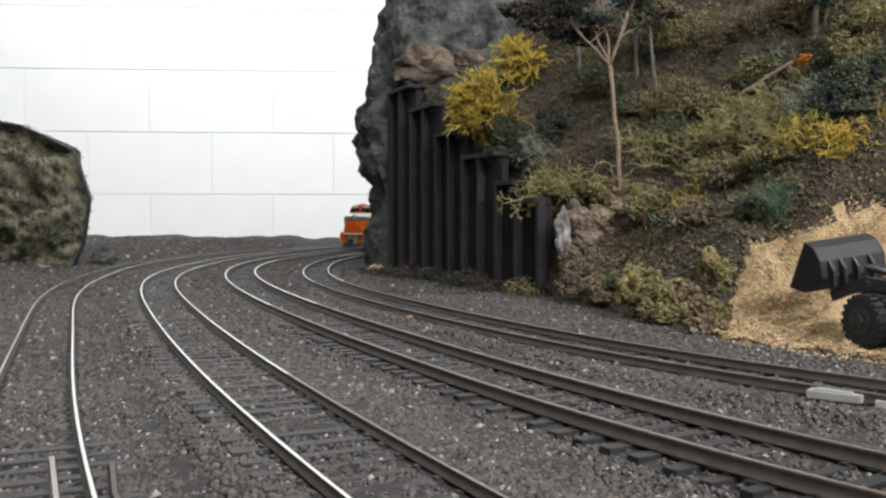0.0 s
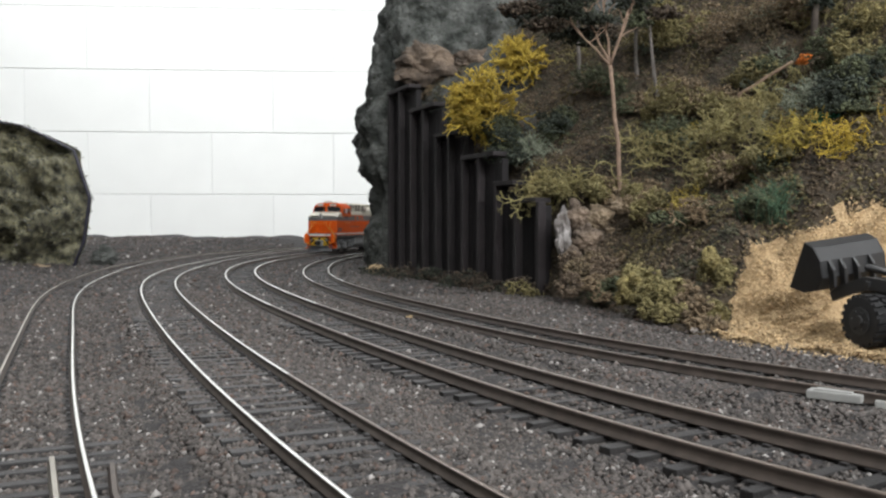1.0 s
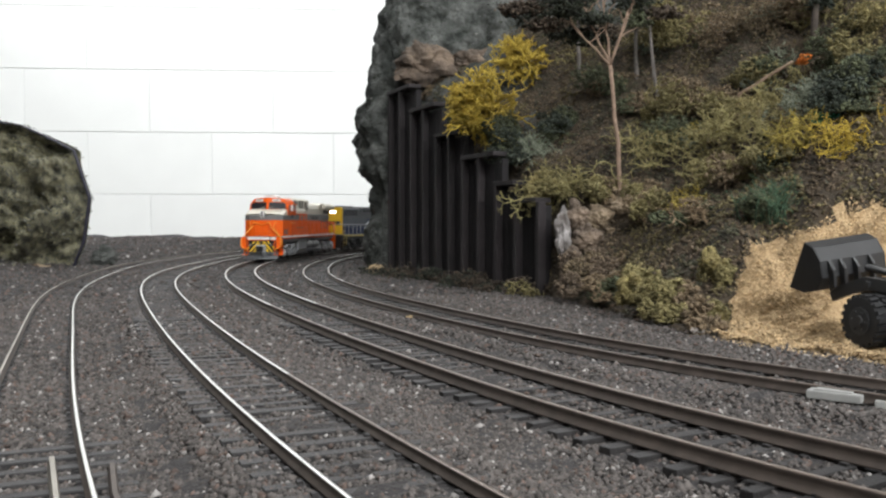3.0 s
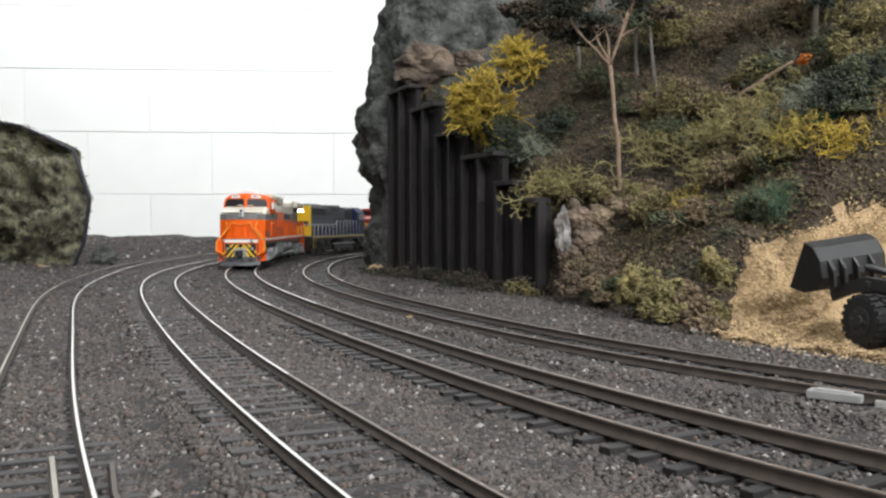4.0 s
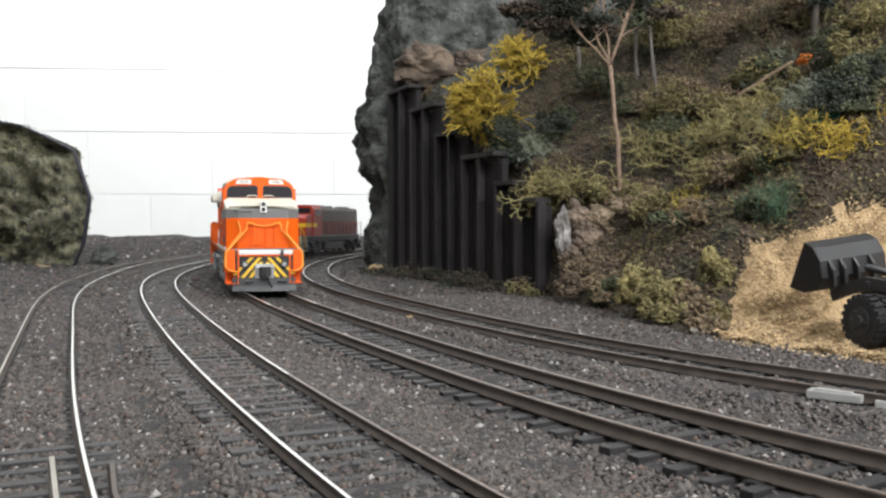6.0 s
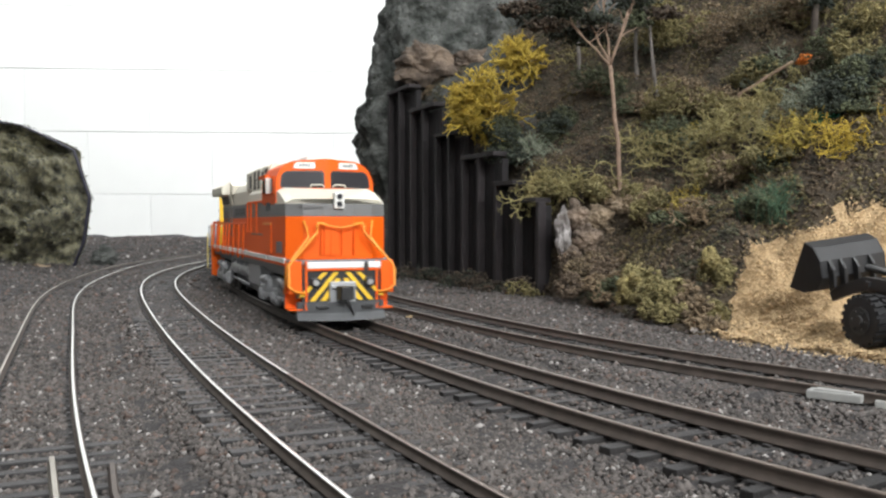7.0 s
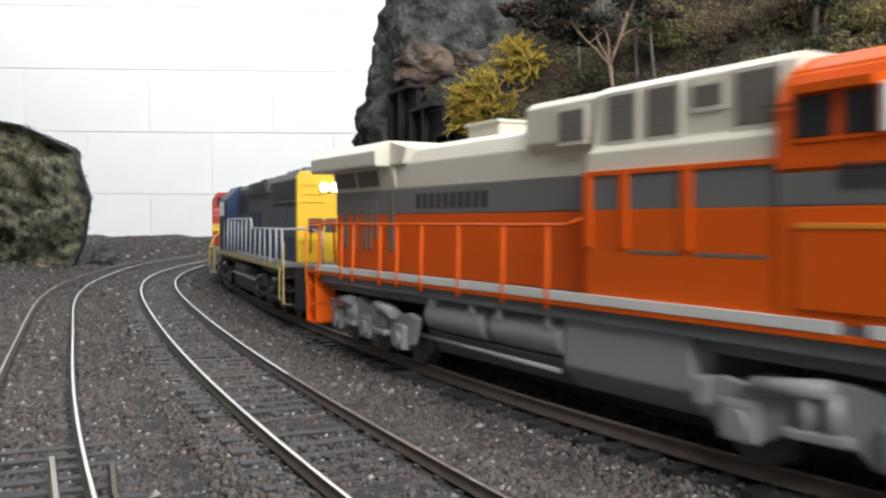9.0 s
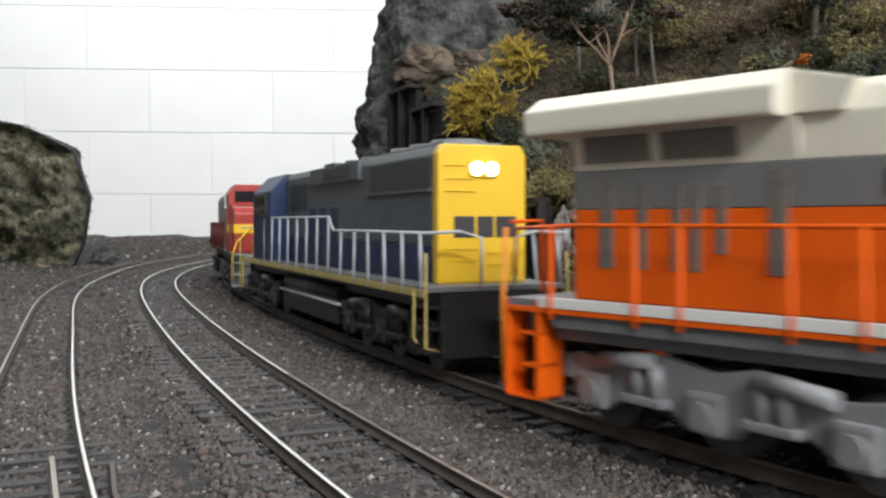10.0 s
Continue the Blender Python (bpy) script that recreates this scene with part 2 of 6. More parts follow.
def ground_z(xs, ys):
    xs, ys = np.asarray(xs, float), np.asarray(ys, float)
    wsum, zsum, near_ = 0, 0, np.full(xs.shape, 9.0)
    for ln in LINES.values():
        d, sd = nearest(xs, ys, ln)
        w = 1 / (d * d + 0.00008) ** 2
        wsum, zsum = wsum + w, zsum + w * (ln.z - ln.rail)
        near_ = np.minimum(near_, d)
    z = zsum / wsum - 0.0006 - 0.0016 * smooth01((near_ - 0.0165) / 0.010)
    # the ballast has run away from the tie ends on one side of track c
    d, sd = nearest(xs, ys, LINES["c"])
    z -= 0.0009 * smooth01((d - 0.0100) / 0.003) * (1 - smooth01((d - 0.019) / 0.008)) * (sd > 0) * smooth01((0.34 - ys) / 0.08)
    d, sd = nearest(xs, ys, LINES["a"])
    out = np.where(sd > 0, d, 0)
    z += 0.0135 * smooth01((out - 0.05) / 0.10) * smooth01((ys - 0.55) / 0.35) * (1 + 0.18 * np.sin(xs * 37) + 0.14 * np.sin(xs * 91 + 1))
    z += 0.02 * smooth01((out - 0.02) / 0.12) * smooth01((0.8 - ys) / 0.3)
    return z

# ---------------------------------------------------------------- the room
def plain_box(name, x0, x1, y0, y1, z0, z1, material, label="", category="", kind="structure"):
    bm = bmesh.new()
    box(bm, x0, x1, y0, y1, z0, z1)
    return tagged(new(name, finish(bm, name, material)), label, category, "", kind)


def room():
    plain_box("floor", -3.2, 3.2, -2.8, 3.3, -1.16, -1.10, FLOOR, "grey concrete floor of the railway room", "floor")
    plain_box("ceiling", -3.2, 3.2, -2.8, 3.4, 1.60, 1.66, PAINT, "plain white ceiling above the model railway", "ceiling")
    plain_box("wall_south", -3.2, 3.2, -2.86, -2.8, -1.10, 1.60, PAINT, "plain off-white painted wall", "wall")
    plain_box("wall_west", -3.26, -3.2, -2.8, 3.3, -1.10, 1.60, PAINT, "plain off-white painted wall", "wall")
    plain_box("wall_east", 3.2, 3.26, -2.8, 3.3, -1.10, 1.60, PAINT, "plain off-white painted wall", "wall")
    # block wall behind the layout, turned a little
    bm = bmesh.new()
    box(bm, -3.3, 3.3, 0.0022, 0.2, -1.1, 1.6)
    wall = tagged(new("wall_north", finish(bm, "wall_north", MORTAR)), "white painted concrete block wall with recessed joints", "wall", "", "structure")
    wall.matrix_basis = pose(-0.85, 2.95, 0, 0, 0, 4.0)
    L, Hh, J = 0.3945, 0.2015, 0.0024
    bm = bmesh.new()
    box(bm, -L / 2 + J / 2, L / 2 - J / 2, 0.0, 0.03, J / 2, Hh - J / 2, 0, 0.0016)
    block = finish(bm, "block", WHITE_BLOCK)
    for row in range(-3, 7):
        for col in range(-5, 10):
            ob = new("block", block)
            ob.parent = wall
            ob.location = (0.097 + (col - 0.5 * (row % 2)) * L, -random.random() * 0.0008, -0.078 + row * Hh)


def ballast_bed():
    xs = np.arange(-0.80, 1.004, 0.006)
    ys = np.arange(-0.20, 1.624, 0.006)
    X, Y = np.meshgrid(xs, ys)
    Z = ground_z(X, Y)
    rng = np.random.default_rng(3)
    Z += rng.normal(0, 0.0003, Z.shape)
    n, m = X.shape
    i = np.arange(n * m).reshape(n, m)
    faces = np.stack([i[:-1, :-1], i[:-1, 1:], i[1:, 1:], i[1:, :-1]], -1).reshape(-1, 4)
    me = from_arrays("ground", np.stack([X, Y, Z], -1).reshape(-1, 3), faces, GROUND, smooth=True)
    tagged(new("ground", me), "bed of grey-brown model ballast under the tracks, darkened for shade between grains", "ground", "", "structure")
    table = plain_box("layout_table", -0.80, 1.0, -0.20, 1.62, -0.12, -0.03, PLY, "dark painted table that carries the railway", "table", "thing")
    for x in (-0.74, 0.88):
        for y in (-0.14, 1.50):
            bm = bmesh.new()
            box(bm, x, x + 0.06, y, y + 0.06, -1.10, -0.12, 0, 0.004)
            part("leg", bm, PLY, table, "", 1.0)


OCT = np.array([(1, 0, 0), (-1, 0, 0), (0, 1, 0), (0, -1, 0), (0, 0, 1), (0, 0, -1)], float)
OCT_F = np.array([(0, 2, 4), (2, 1, 4), (1, 3, 4), (3, 0, 4), (2, 0, 5), (1, 2, 5), (3, 1, 5), (0, 3, 5)])


def pebbles(rng, centres, sizes, fibre=0.0):
    """Vertices and triangles of many small angular stones."""
    n = len(centres)
    v = OCT[None] * rng.uniform(0.55, 1.3, (n, 6, 1)) + rng.normal(0, 0.18, (n, 6, 3))
    a = rng.uniform(0, 6.283, n)
    c, s = np.cos(a)[:, None], np.sin(a)[:, None]
    v = np.stack([v[..., 0] * c - v[..., 1] * s, v[..., 0] * s + v[..., 1] * c, v[..., 2] * 0.75], -1)
    if fibre:
        ax = rng.normal(0, 1, (n, 3))
        ax /= np.linalg.norm(ax, axis=1)[:, None]
        v = (v + ax[:, None, :] * (v * ax[:, None, :]).sum(-1, keepdims=True) * fibre) * 0.72
    v = v * sizes[:, None, None] + centres[:, None, :]
    f = (OCT_F[None] + (np.arange(n) * 6)[:, None, None]).reshape(-1, 3)
    return v.reshape(-1, 3), f


def ballast_stones():
    rng = np.random.default_rng(5)
    cs, ss = [], []
    for count, y0, y1, s0, s1 in ((88000, 0.07, 0.22, 0.00030, 0.00072), (76000, 0.19, 0.46, 0.0004, 0.00095), (40000, 0.44, 1.40, 0.0006, 0.0015)):
        y = rng.uniform(y0, y1, count)
        half = 0.52 * y + 0.03
        x = rng.uniform(-1, 1, count) * half
        keep = np.ones(count, bool)
        for ln in LINES.values():
            d, sd = nearest(x, y, ln)
            keep &= (np.abs(d - ln.gauge / 2) > 0.0016)
            keep &= (d > ln.gauge / 2) | (rng.random(count) < (0.8 if ln is LINES["a"] else 0.42 if ln is LINES["b"] else 0.25))
            if ln is LINES["c"]:
                keep &= ~((d > 0.0095) & (d < 0.0168) & (sd > 0) & (y < 0.32)) | (rng.random(count) < 0.5)
        x, y = x[keep], y[keep]
        z = ground_z(x, y)
        size = rng.uniform(s0, s1, len(x)) * np.where(rng.random(len(x)) < 0.03, 1.5, 1.0) * 1.03
        cs.append(np.stack([x, y, z + 0.22 * size], -1))
        ss.append(size)
    # coarser rubble along the far bank
    y = rng.uniform(0.85, 1.45, 9000)
    x = rng.uniform(-0.62, 0.05, 9000)
    d, sd = nearest(x, y, LINES["a"])
    k = (sd > 0) & (d > 0.06) & (d < 0.30)
    x, y = x[k], y[k]
    cs.append(np.stack([x, y, ground_z(x, y)], -1))
    ss.append(rng.uniform(0.0012, 0.0032, len(x)))
    c, s = np.concatenate(cs), np.concatenate(ss)
    v, f = pebbles(rng, c, s)
    r = rng.random(len(c))
    slot = np.where(r < 0.10, 1, np.where(r < 0.135, 2, 0))
    me = from_arrays("ballast", v, f, [STONE, STONE_RED, STONE_PALE], np.repeat(slot, 8))
    tagged(new("ballast", me), "loose dark grey and brown crushed ballast grains", "ballast", "", "stuff")


# ---------------------------------------------------------------- track
RAIL_PROFILE = [(-1.1, 0), (1.1, 0), (1.1, 0.35), (0.32, 0.7), (0.32, 1.75), (0.46, 1.95), (0.46, 2.36), (0.36, 2.5), (-0.36, 2.5), (-0.46, 2.36), (-0.46, 1.95), (-0.32, 1.75), (-0.32, 0.7), (-1.1, 0.35)]


def track(key, s0, s1, label):
    ln = LINES[key]
    root = tagged(new("railway_track"), label, "railway track", "tracks of the curve", "thing")
    ss = np.arange(s0, s1, 0.006)
    x, y, th = ln.at(ss)
    pr = np.array(RAIL_PROFILE) * MM * np.array([1.0 if key in "c" else 0.74, ln.rail / 0.0025])
    k = len(pr)
    for side in (-1, 1):
        off = side * ln.gauge / 2
        cx, cy = x - np.sin(th) * off, y + np.cos(th) * off
        V = np.stack([cx[:, None] - np.sin(th)[:, None] * pr[:, 0], cy[:, None] + np.cos(th)[:, None] * pr[:, 0],
                      np.broadcast_to(ln.z - ln.rail + pr[:, 1], (len(ss), k))], -1).reshape(-1, 3)
        i = np.arange(len(ss) - 1)[:, None] * k
        j = np.arange(k)[None]
        F = np.stack([i + j, i + (j + 1) % k, i + k + (j + 1) % k, i + k + j], -1)
        slot = np.broadcast_to(((np.arange(k) >= 6) & (np.arange(k) <= 8)).astype(int), F.shape[:2])
        # the wall's glare on the inner tracks' far heads is put in as brighter metal
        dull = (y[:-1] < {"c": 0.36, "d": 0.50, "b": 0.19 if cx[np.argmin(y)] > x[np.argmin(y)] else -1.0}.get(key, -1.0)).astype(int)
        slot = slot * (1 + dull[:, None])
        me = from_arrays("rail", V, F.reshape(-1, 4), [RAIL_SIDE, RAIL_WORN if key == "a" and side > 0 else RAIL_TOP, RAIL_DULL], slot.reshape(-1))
        r = new("rail", me)
        r.parent = root
        r["label"] = "weathered brown rail with a mostly dull head" if key in "cd" else "nickel rail with a polished head and brown sides"
    return root


TIE_MESH = []


def ties(key, root, s0, s1):
    ln = LINES[key]
    if not TIE_MESH:
        for w in (2.3, 2.6, 2.8):
            bm = bmesh.new()
            box(bm, -w / 2, w / 2, -15, 15, -1.6, 0, 0, 0.18)
            for sd in (-1, 1):
                for e in (-1, 1):
                    box(bm, -0.6, 0.6, sd * 8.6 + e * 1.5 - 0.4, sd * 8.6 + e * 1.5 + 0.4, -0.1, 0.45)
            TIE_MESH.append(finish(bm, "tie", TIE, MM))
    s = s0
    while s < s1:
        x, y, th = ln.at(s)
        ob = new("tie", random.choice(TIE_MESH))
        ob.parent = root
        ob.matrix_basis = pose(x, y, ln.z - ln.rail - (0.0004 if key == "a" else 0.0) + random.uniform(-0.0005, 0.0), 0, 0, math.degrees(th) + random.uniform(-1.5, 1.5))
        s += 0.0067

# ---------------------------------------------------------------- cliff, hillside and retaining wall
WALL_A, WALL_B = (-0.036, 0.668), (0.052, 0.455)      # foot of the timber wall, far and near end
# foot of the hill in plan, from the far rock to beyond the loader
FOOT = [(-0.050, 0.95), (-0.056, 0.72), (-0.046, 0.672), WALL_A, WALL_B, (0.060, 0.425), (0.072, 0.345), (0.092, 0.285), (0.118, 0.240), (0.165, 0.200), (0.30, 0.150)]
FOOT_TOP = [0.20, 0.19, 0.165, 0.128, 0.040, 0.010, 0.001, 0.0, 0.0, 0.0, 0.0]   # height of the steep face above each of them


def hill_frame(x, y):
    """Depth behind the foot line (positive inside), position along it, height of the steep face there."""
    best = (9.0, 0.0, 0.0)
    for i in range(len(FOOT) - 1):
        ax, ay = FOOT[i]
        bx, by = FOOT[i + 1]
        dx, dy = bx - ax, by - ay
        t = min(1.0, max(0.0, ((x - ax) * dx + (y - ay) * dy) / (dx * dx + dy * dy)))
        d = math.hypot(x - ax - dx * t, y - ay - dy * t)
        if d < abs(best[0]):
            side = -(x - ax) * dy + (y - ay) * dx
            best = (d if side > 0 else -d, i + t, FOOT_TOP[i] + (FOOT_TOP[i + 1] - FOOT_TOP[i]) * t)
    return best


def hill_z(x, y):
    v, u, top = hill_frame(x, y)
    if v < -0.004:
        return -0.02
    apron = 0.045 * min(1.0, max(0.0, u - 6.2))
    z = -0.006 + top * min(1.0, max(0.0, v / 0.014)) + max(0.0, v - apron) * 0.85 + min(max(v, 0.0), apron) * 0.14 + (0.003 if apron > 0.01 else 0.0)
    z += fbm((x, y, 0), 16, 4) * 0.012 * min(1.0, max(0.0, v) / 0.04) + fbm((x, y, 5), 70, 3) * 0.003
    return z


def hillside():
    xs = np.arange(-0.075, 0.62, 0.004)
    ys = np.arange(0.14, 0.92, 0.004)
    V = []
    for j, y in enumerate(ys):
        for i, x in enumerate(xs):
            V.append((x, y, hill_z(x, y)))
    m = len(xs)
    V = np.array(V)
    q = np.arange(len(xs) * len(ys)).reshape(len(ys), m)
    F = np.stack([q[:-1, :-1], q[:-1, 1:], q[1:, 1:], q[1:, :-1]], -1).reshape(-1, 4)
    F = F[V[F][:, :, 2].max(1) > -0.012]
    me = from_arrays("hillside", V, F, [SOIL, ROCK, CHIPS], smooth=True)
    cen = V[F].mean(1)
    slot = []
    for c in cen:
        v, u, top = hill_frame(c[0], c[1])
        slot.append(1 if u < 3.4 + 0.5 * fbm(c, 18) and v < 0.3 else 2 if chips_here(c[0], c[1]) else 0)
    me.polygons.foreach_set("material_index", np.array(slot, np.int32))
    return tagged(new("hillside", me), "steep model hillside of brown turf, grey rock and scattered moss", "hillside", "", "structure")


def chips_here(x, y):
    edge = 0.0850 + 0.62 * (y - 0.285) + 0.007 * fbm((x, y, 2), 45, 4)
    return x > edge and hill_z(x, y) < 0.024 + 0.38 * (x - 0.11) + 0.010 * fbm((x, y, 7), 40, 4)


GREEN_DK = mat("dark_moss", (0.040, 0.046, 0.030), 0.95, var=0.45, scale=300, bump=0.4, island=0.5)


def cliff():
    """The grey cast rock that ends the hill: an upright, undercut, lumpy face."""
    nu, nv = 230, 210
    verts = []
    for j in range(nv + 1):
        h = j / nv
        z = -0.012 + 0.33 * h
        over = smooth01((z - 0.060) / 0.014) * (1 - smooth01((z - 0.094) / 0.040))
        bulge = -0.0125 * over + 0.0045 * math.exp(-((z - 0.048) / 0.016) ** 2) - 0.003 * math.exp(-((z - 0.01) / 0.015) ** 2) + 0.012 * smooth01((z - 0.165) / 0.06)
        for i in range(nu + 1):
            u = i / nu
            # outline in plan: along the far side, round the nose, and back behind the timber wall
            if u < 0.45:
                x, y = -0.052 + 0.004 * math.sin(u * 9), 0.98 - (0.98 - 0.70) * u / 0.45
                nx, ny = -1.0, 0.0
            elif u < 0.65:
                a = (u - 0.45) / 0.20 * math.pi / 2
                x, y = -0.052 + 0.028 * (1 - math.cos(a)), 0.70 - 0.030 * math.sin(a)
                nx, ny = -math.cos(a), -math.sin(a)
            else:
                w = (u - 0.65) / 0.35
                x, y = -0.024 + 0.12 * w, 0.672 - 0.02 * w
                nx, ny = 0.0, -1.0
            p = (x * 1.0, y, z)
            c1, c2 = noise.voronoi(Vector((p[0], p[1], p[2] * 0.6)) * 36)[0], noise.voronoi(Vector((p[0] * 1.3, p[1], p[2] * 0.8)) * 95)[0]
            d = 0.005 * noise.hetero_terrain(Vector(p) * 22, 0.8, 2.1, 4, 0.3) + 0.0045 * fbm(p, 60, 4) + 0.010 * min(0.55, c1[1] - c1[0]) + 0.0042 * min(0.5, c2[1] - c2[0]) - 0.004
            back = 0.06 * smooth01((z - 0.13) / 0.25) * (1 if ny < 0 else 0.25)
            verts.append((x + nx * (d - bulge * abs(nx)) - nx * back * 0.4, y + ny * d - ny * back, z))
    q = np.arange((nu + 1) * (nv + 1)).reshape(nv + 1, nu + 1)
    F = np.stack([q[:-1, :-1], q[:-1, 1:], q[1:, 1:], q[1:, :-1]], -1).reshape(-1, 4)
    me = from_arrays("rock_cliff", verts, F, ROCK, smooth=False)
    tagged(new("rock_cliff", me), "dark grey cast plaster rock cliff beside the curve", "rock", "", "structure")
    rng = np.random.default_rng(41)
    pts = np.array(verts)[rng.integers(0, len(verts), 8000)]
    pts = pts[pts[:, 2] > -0.004]
    v, f = pebbles(rng, pts, rng.uniform(0.0004, 0.0012, len(pts)) * np.where(rng.random(len(pts)) < 0.04, 1.4, 1.0))
    r = rng.random(len(pts))
    slot = np.where(r < 0.02, 2, np.where(r < 0.5, 1, 0))
    tagged(new("rock_rubble", from_arrays("rock_rubble", v, f, [ROCK, GREEN_DK, STONE_PALE], np.repeat(slot, 8))), "grey chips and dark moss clinging to the cliff", "rubble", "", "stuff")


def retaining_wall():
    """Timber bulkhead in steps: posts in front of set-back boards, with a cap beam on each step."""
    root = tagged(new("retaining_wall"), "stepped dark-stained timber retaining wall against the hillside", "retaining wall")
    a, b = Vector((*WALL_A, 0)), Vector((*WALL_B, 0))
    length = (b - a).length
    root.matrix_basis = Matrix.Translation((a.x, a.y, -0.006)) @ Matrix.Rotation(math.atan2(b.y - a.y, b.x - a.x), 4, "Z")
    # x runs along the wall towards the viewer; y positive is into the hill (left of the direction), so the face looks to -y
    bays = [(0, 46, 133), (46, 92, 115), (92, 134, 94), (134, 180, 77), (180, 204, 60), (204, 229, 50)]
    for x0, x1, h in bays:
        n = 2 if x1 - x0 > 30 else 1
        for k in range(n):
            p0, p1 = x0 + (x1 - x0) * k / n, x0 + (x1 - x0) * (k + 1) / n
            m = int((p1 - p0) / 5.4) or 1
            for j in range(m):
                # boards behind the posts carry the recess shade in their colour
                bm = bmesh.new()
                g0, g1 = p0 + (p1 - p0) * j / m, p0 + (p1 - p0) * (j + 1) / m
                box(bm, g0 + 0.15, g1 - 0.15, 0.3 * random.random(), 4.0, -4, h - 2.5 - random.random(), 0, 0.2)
                part("board", bm, TIMBER_SHADED, root)
            bm = bmesh.new()
            box(bm, p0 - 1.5, p0 + 1.5, -4.6, -0.2, -4, h - 0.5, 0, 0.35)
            part("post", bm, TIMBER, root)
        bm = bmesh.new()
        box(bm, x0 - 1.6, x1 - 1.6, -5.0, 4.2, h - 1.2, h + 1.4, 0, 0.4)
        part("cap_beam", bm, TIMBER, root)
    bm = bmesh.new()
    box(bm, 227.5, 230.5, -4.6, -0.2, -4, 49, 0, 0.35)
    part("post", bm, TIMBER, root)
    return root


def left_rock():
    """The mossy end of a hollow scenery shell, with its thin dark rim."""
    root = tagged(new("scenery_rock"), "mossy grey-green scenery rock with a dark thin rim", "rock")
    # outline in x-z, millimetres from the root
    prof = [(-260, -26), (-22, -26), (-13, -2), (-6, 14), (0, 55), (-14, 99), (-40, 112), (-62, 122), (-90, 127), (-260, 128)]
    n = 240
    rim = []
    tot = [0.0]
    for p, q in zip(prof, prof[1:]):
        tot.append(tot[-1] + math.hypot(q[0] - p[0], q[1] - p[1]))
    for i in range(n + 1):
        w = tot[-1] * i / n
        rim.append((np.interp(w, tot, [p[0] for p in prof]), np.interp(w, tot, [p[1] for p in prof])))
    verts = []
    m = 110
    for i, (x, z) in enumerate(rim):
        for j in range(m + 1):
            w = j / m
            cx, cz = -180, 40
            px, pz = x + (cx - x) * w, z + (cz - z) * w
            y = -58 * math.sin(min(1, w * 1.5) * math.pi / 2) + 14 * math.exp(-((w - 0.07) / 0.06) ** 2)
            q3 = (px * 0.001, y * 0.001, pz * 0.001)
            cells = noise.voronoi(Vector(q3) * 45)[0]
            fine = noise.voronoi(Vector(q3) * 150)[0]
            d = (fbm(q3, 30, 4) * 38 + fbm(q3, 110, 4) * 13 + 34 * min(0.5, cells[1] - cells[0]) + 9 * min(0.5, fine[1] - fine[0]) - 12) * min(1, w * 5 + 0.04)
            cx2 = 10 * math.exp(-(((px + 40) / 22) ** 2 + ((pz - 98) / 10) ** 2))
            y += cx2 * 3.6
            verts.append(((px + d * 0.25) * MM, (y - d) * MM, (pz + d * 0.2) * MM))
    q = np.arange((n + 1) * (m + 1)).reshape(n + 1, m + 1)
    F = np.stack([q[:-1, :-1], q[:-1, 1:], q[1:, 1:], q[1:, :-1]], -1).reshape(-1, 4)
    ob = new("rock_face", from_arrays("rock_face", verts, F, MOSSY))
    ob.parent = root
    bm = bmesh.new()
    for p, q in zip(prof[1:-1], prof[2:]):
        d = Vector((q[0] - p[0], 0, q[1] - p[1]))
        nrm = Vector((-d.z, 0, d.x)).normalized()
        vs = [bm.verts.new(v) for s in (0, 5) for v in ((p[0], -3 + s, p[1]), (q[0], -3 + s, q[1]), (q[0] + nrm.x * 1.3, -3 + s, q[1] + nrm.z * 1.3), (p[0] + nrm.x * 1.3, -3 + s, p[1] + nrm.z * 1.3))]
        for f_ in ((0, 1, 2, 3), (7, 6, 5, 4), (0, 4, 5, 1), (1, 5, 6, 2), (2, 6, 7, 3), (3, 7, 4, 0)):
            bm.faces.new([vs[i] for i in f_])
    part("rim", bm, RIM, root, "thin dark violet-black edge")
    rng = np.random.default_rng(17)
    pts = np.array(verts)
    pick = pts[rng.integers(0, len(pts), 24000)]
    pick = pick[(pick[:, 2] > -0.012)] + rng.normal(0, 0.0012, (len(pick[(pick[:, 2] > -0.012)]), 3))
    v, f = pebbles(rng, pick, rng.uniform(0.0005, 0.0015, len(pick)), 1.4)
    slot = np.where(np.sin(pick[:, 0] * 70) + np.sin(pick[:, 2] * 90) + rng.normal(0, 0.8, len(pick)) > 0.2, 0, 1)
    slot = np.where(rng.random(len(pick)) < 0.02, 2, slot)
    ob = new("moss", from_arrays("moss", v, f, [OLIVE_MOSS, GREY_MOSS, STONE_PALE], np.repeat(slot, 8)))
    ob.parent = root
    tagged(ob, "olive and dark green moss crumbs", "", "", "stuff")
    root.location = (-0.323, 0.83, 0)
    return root

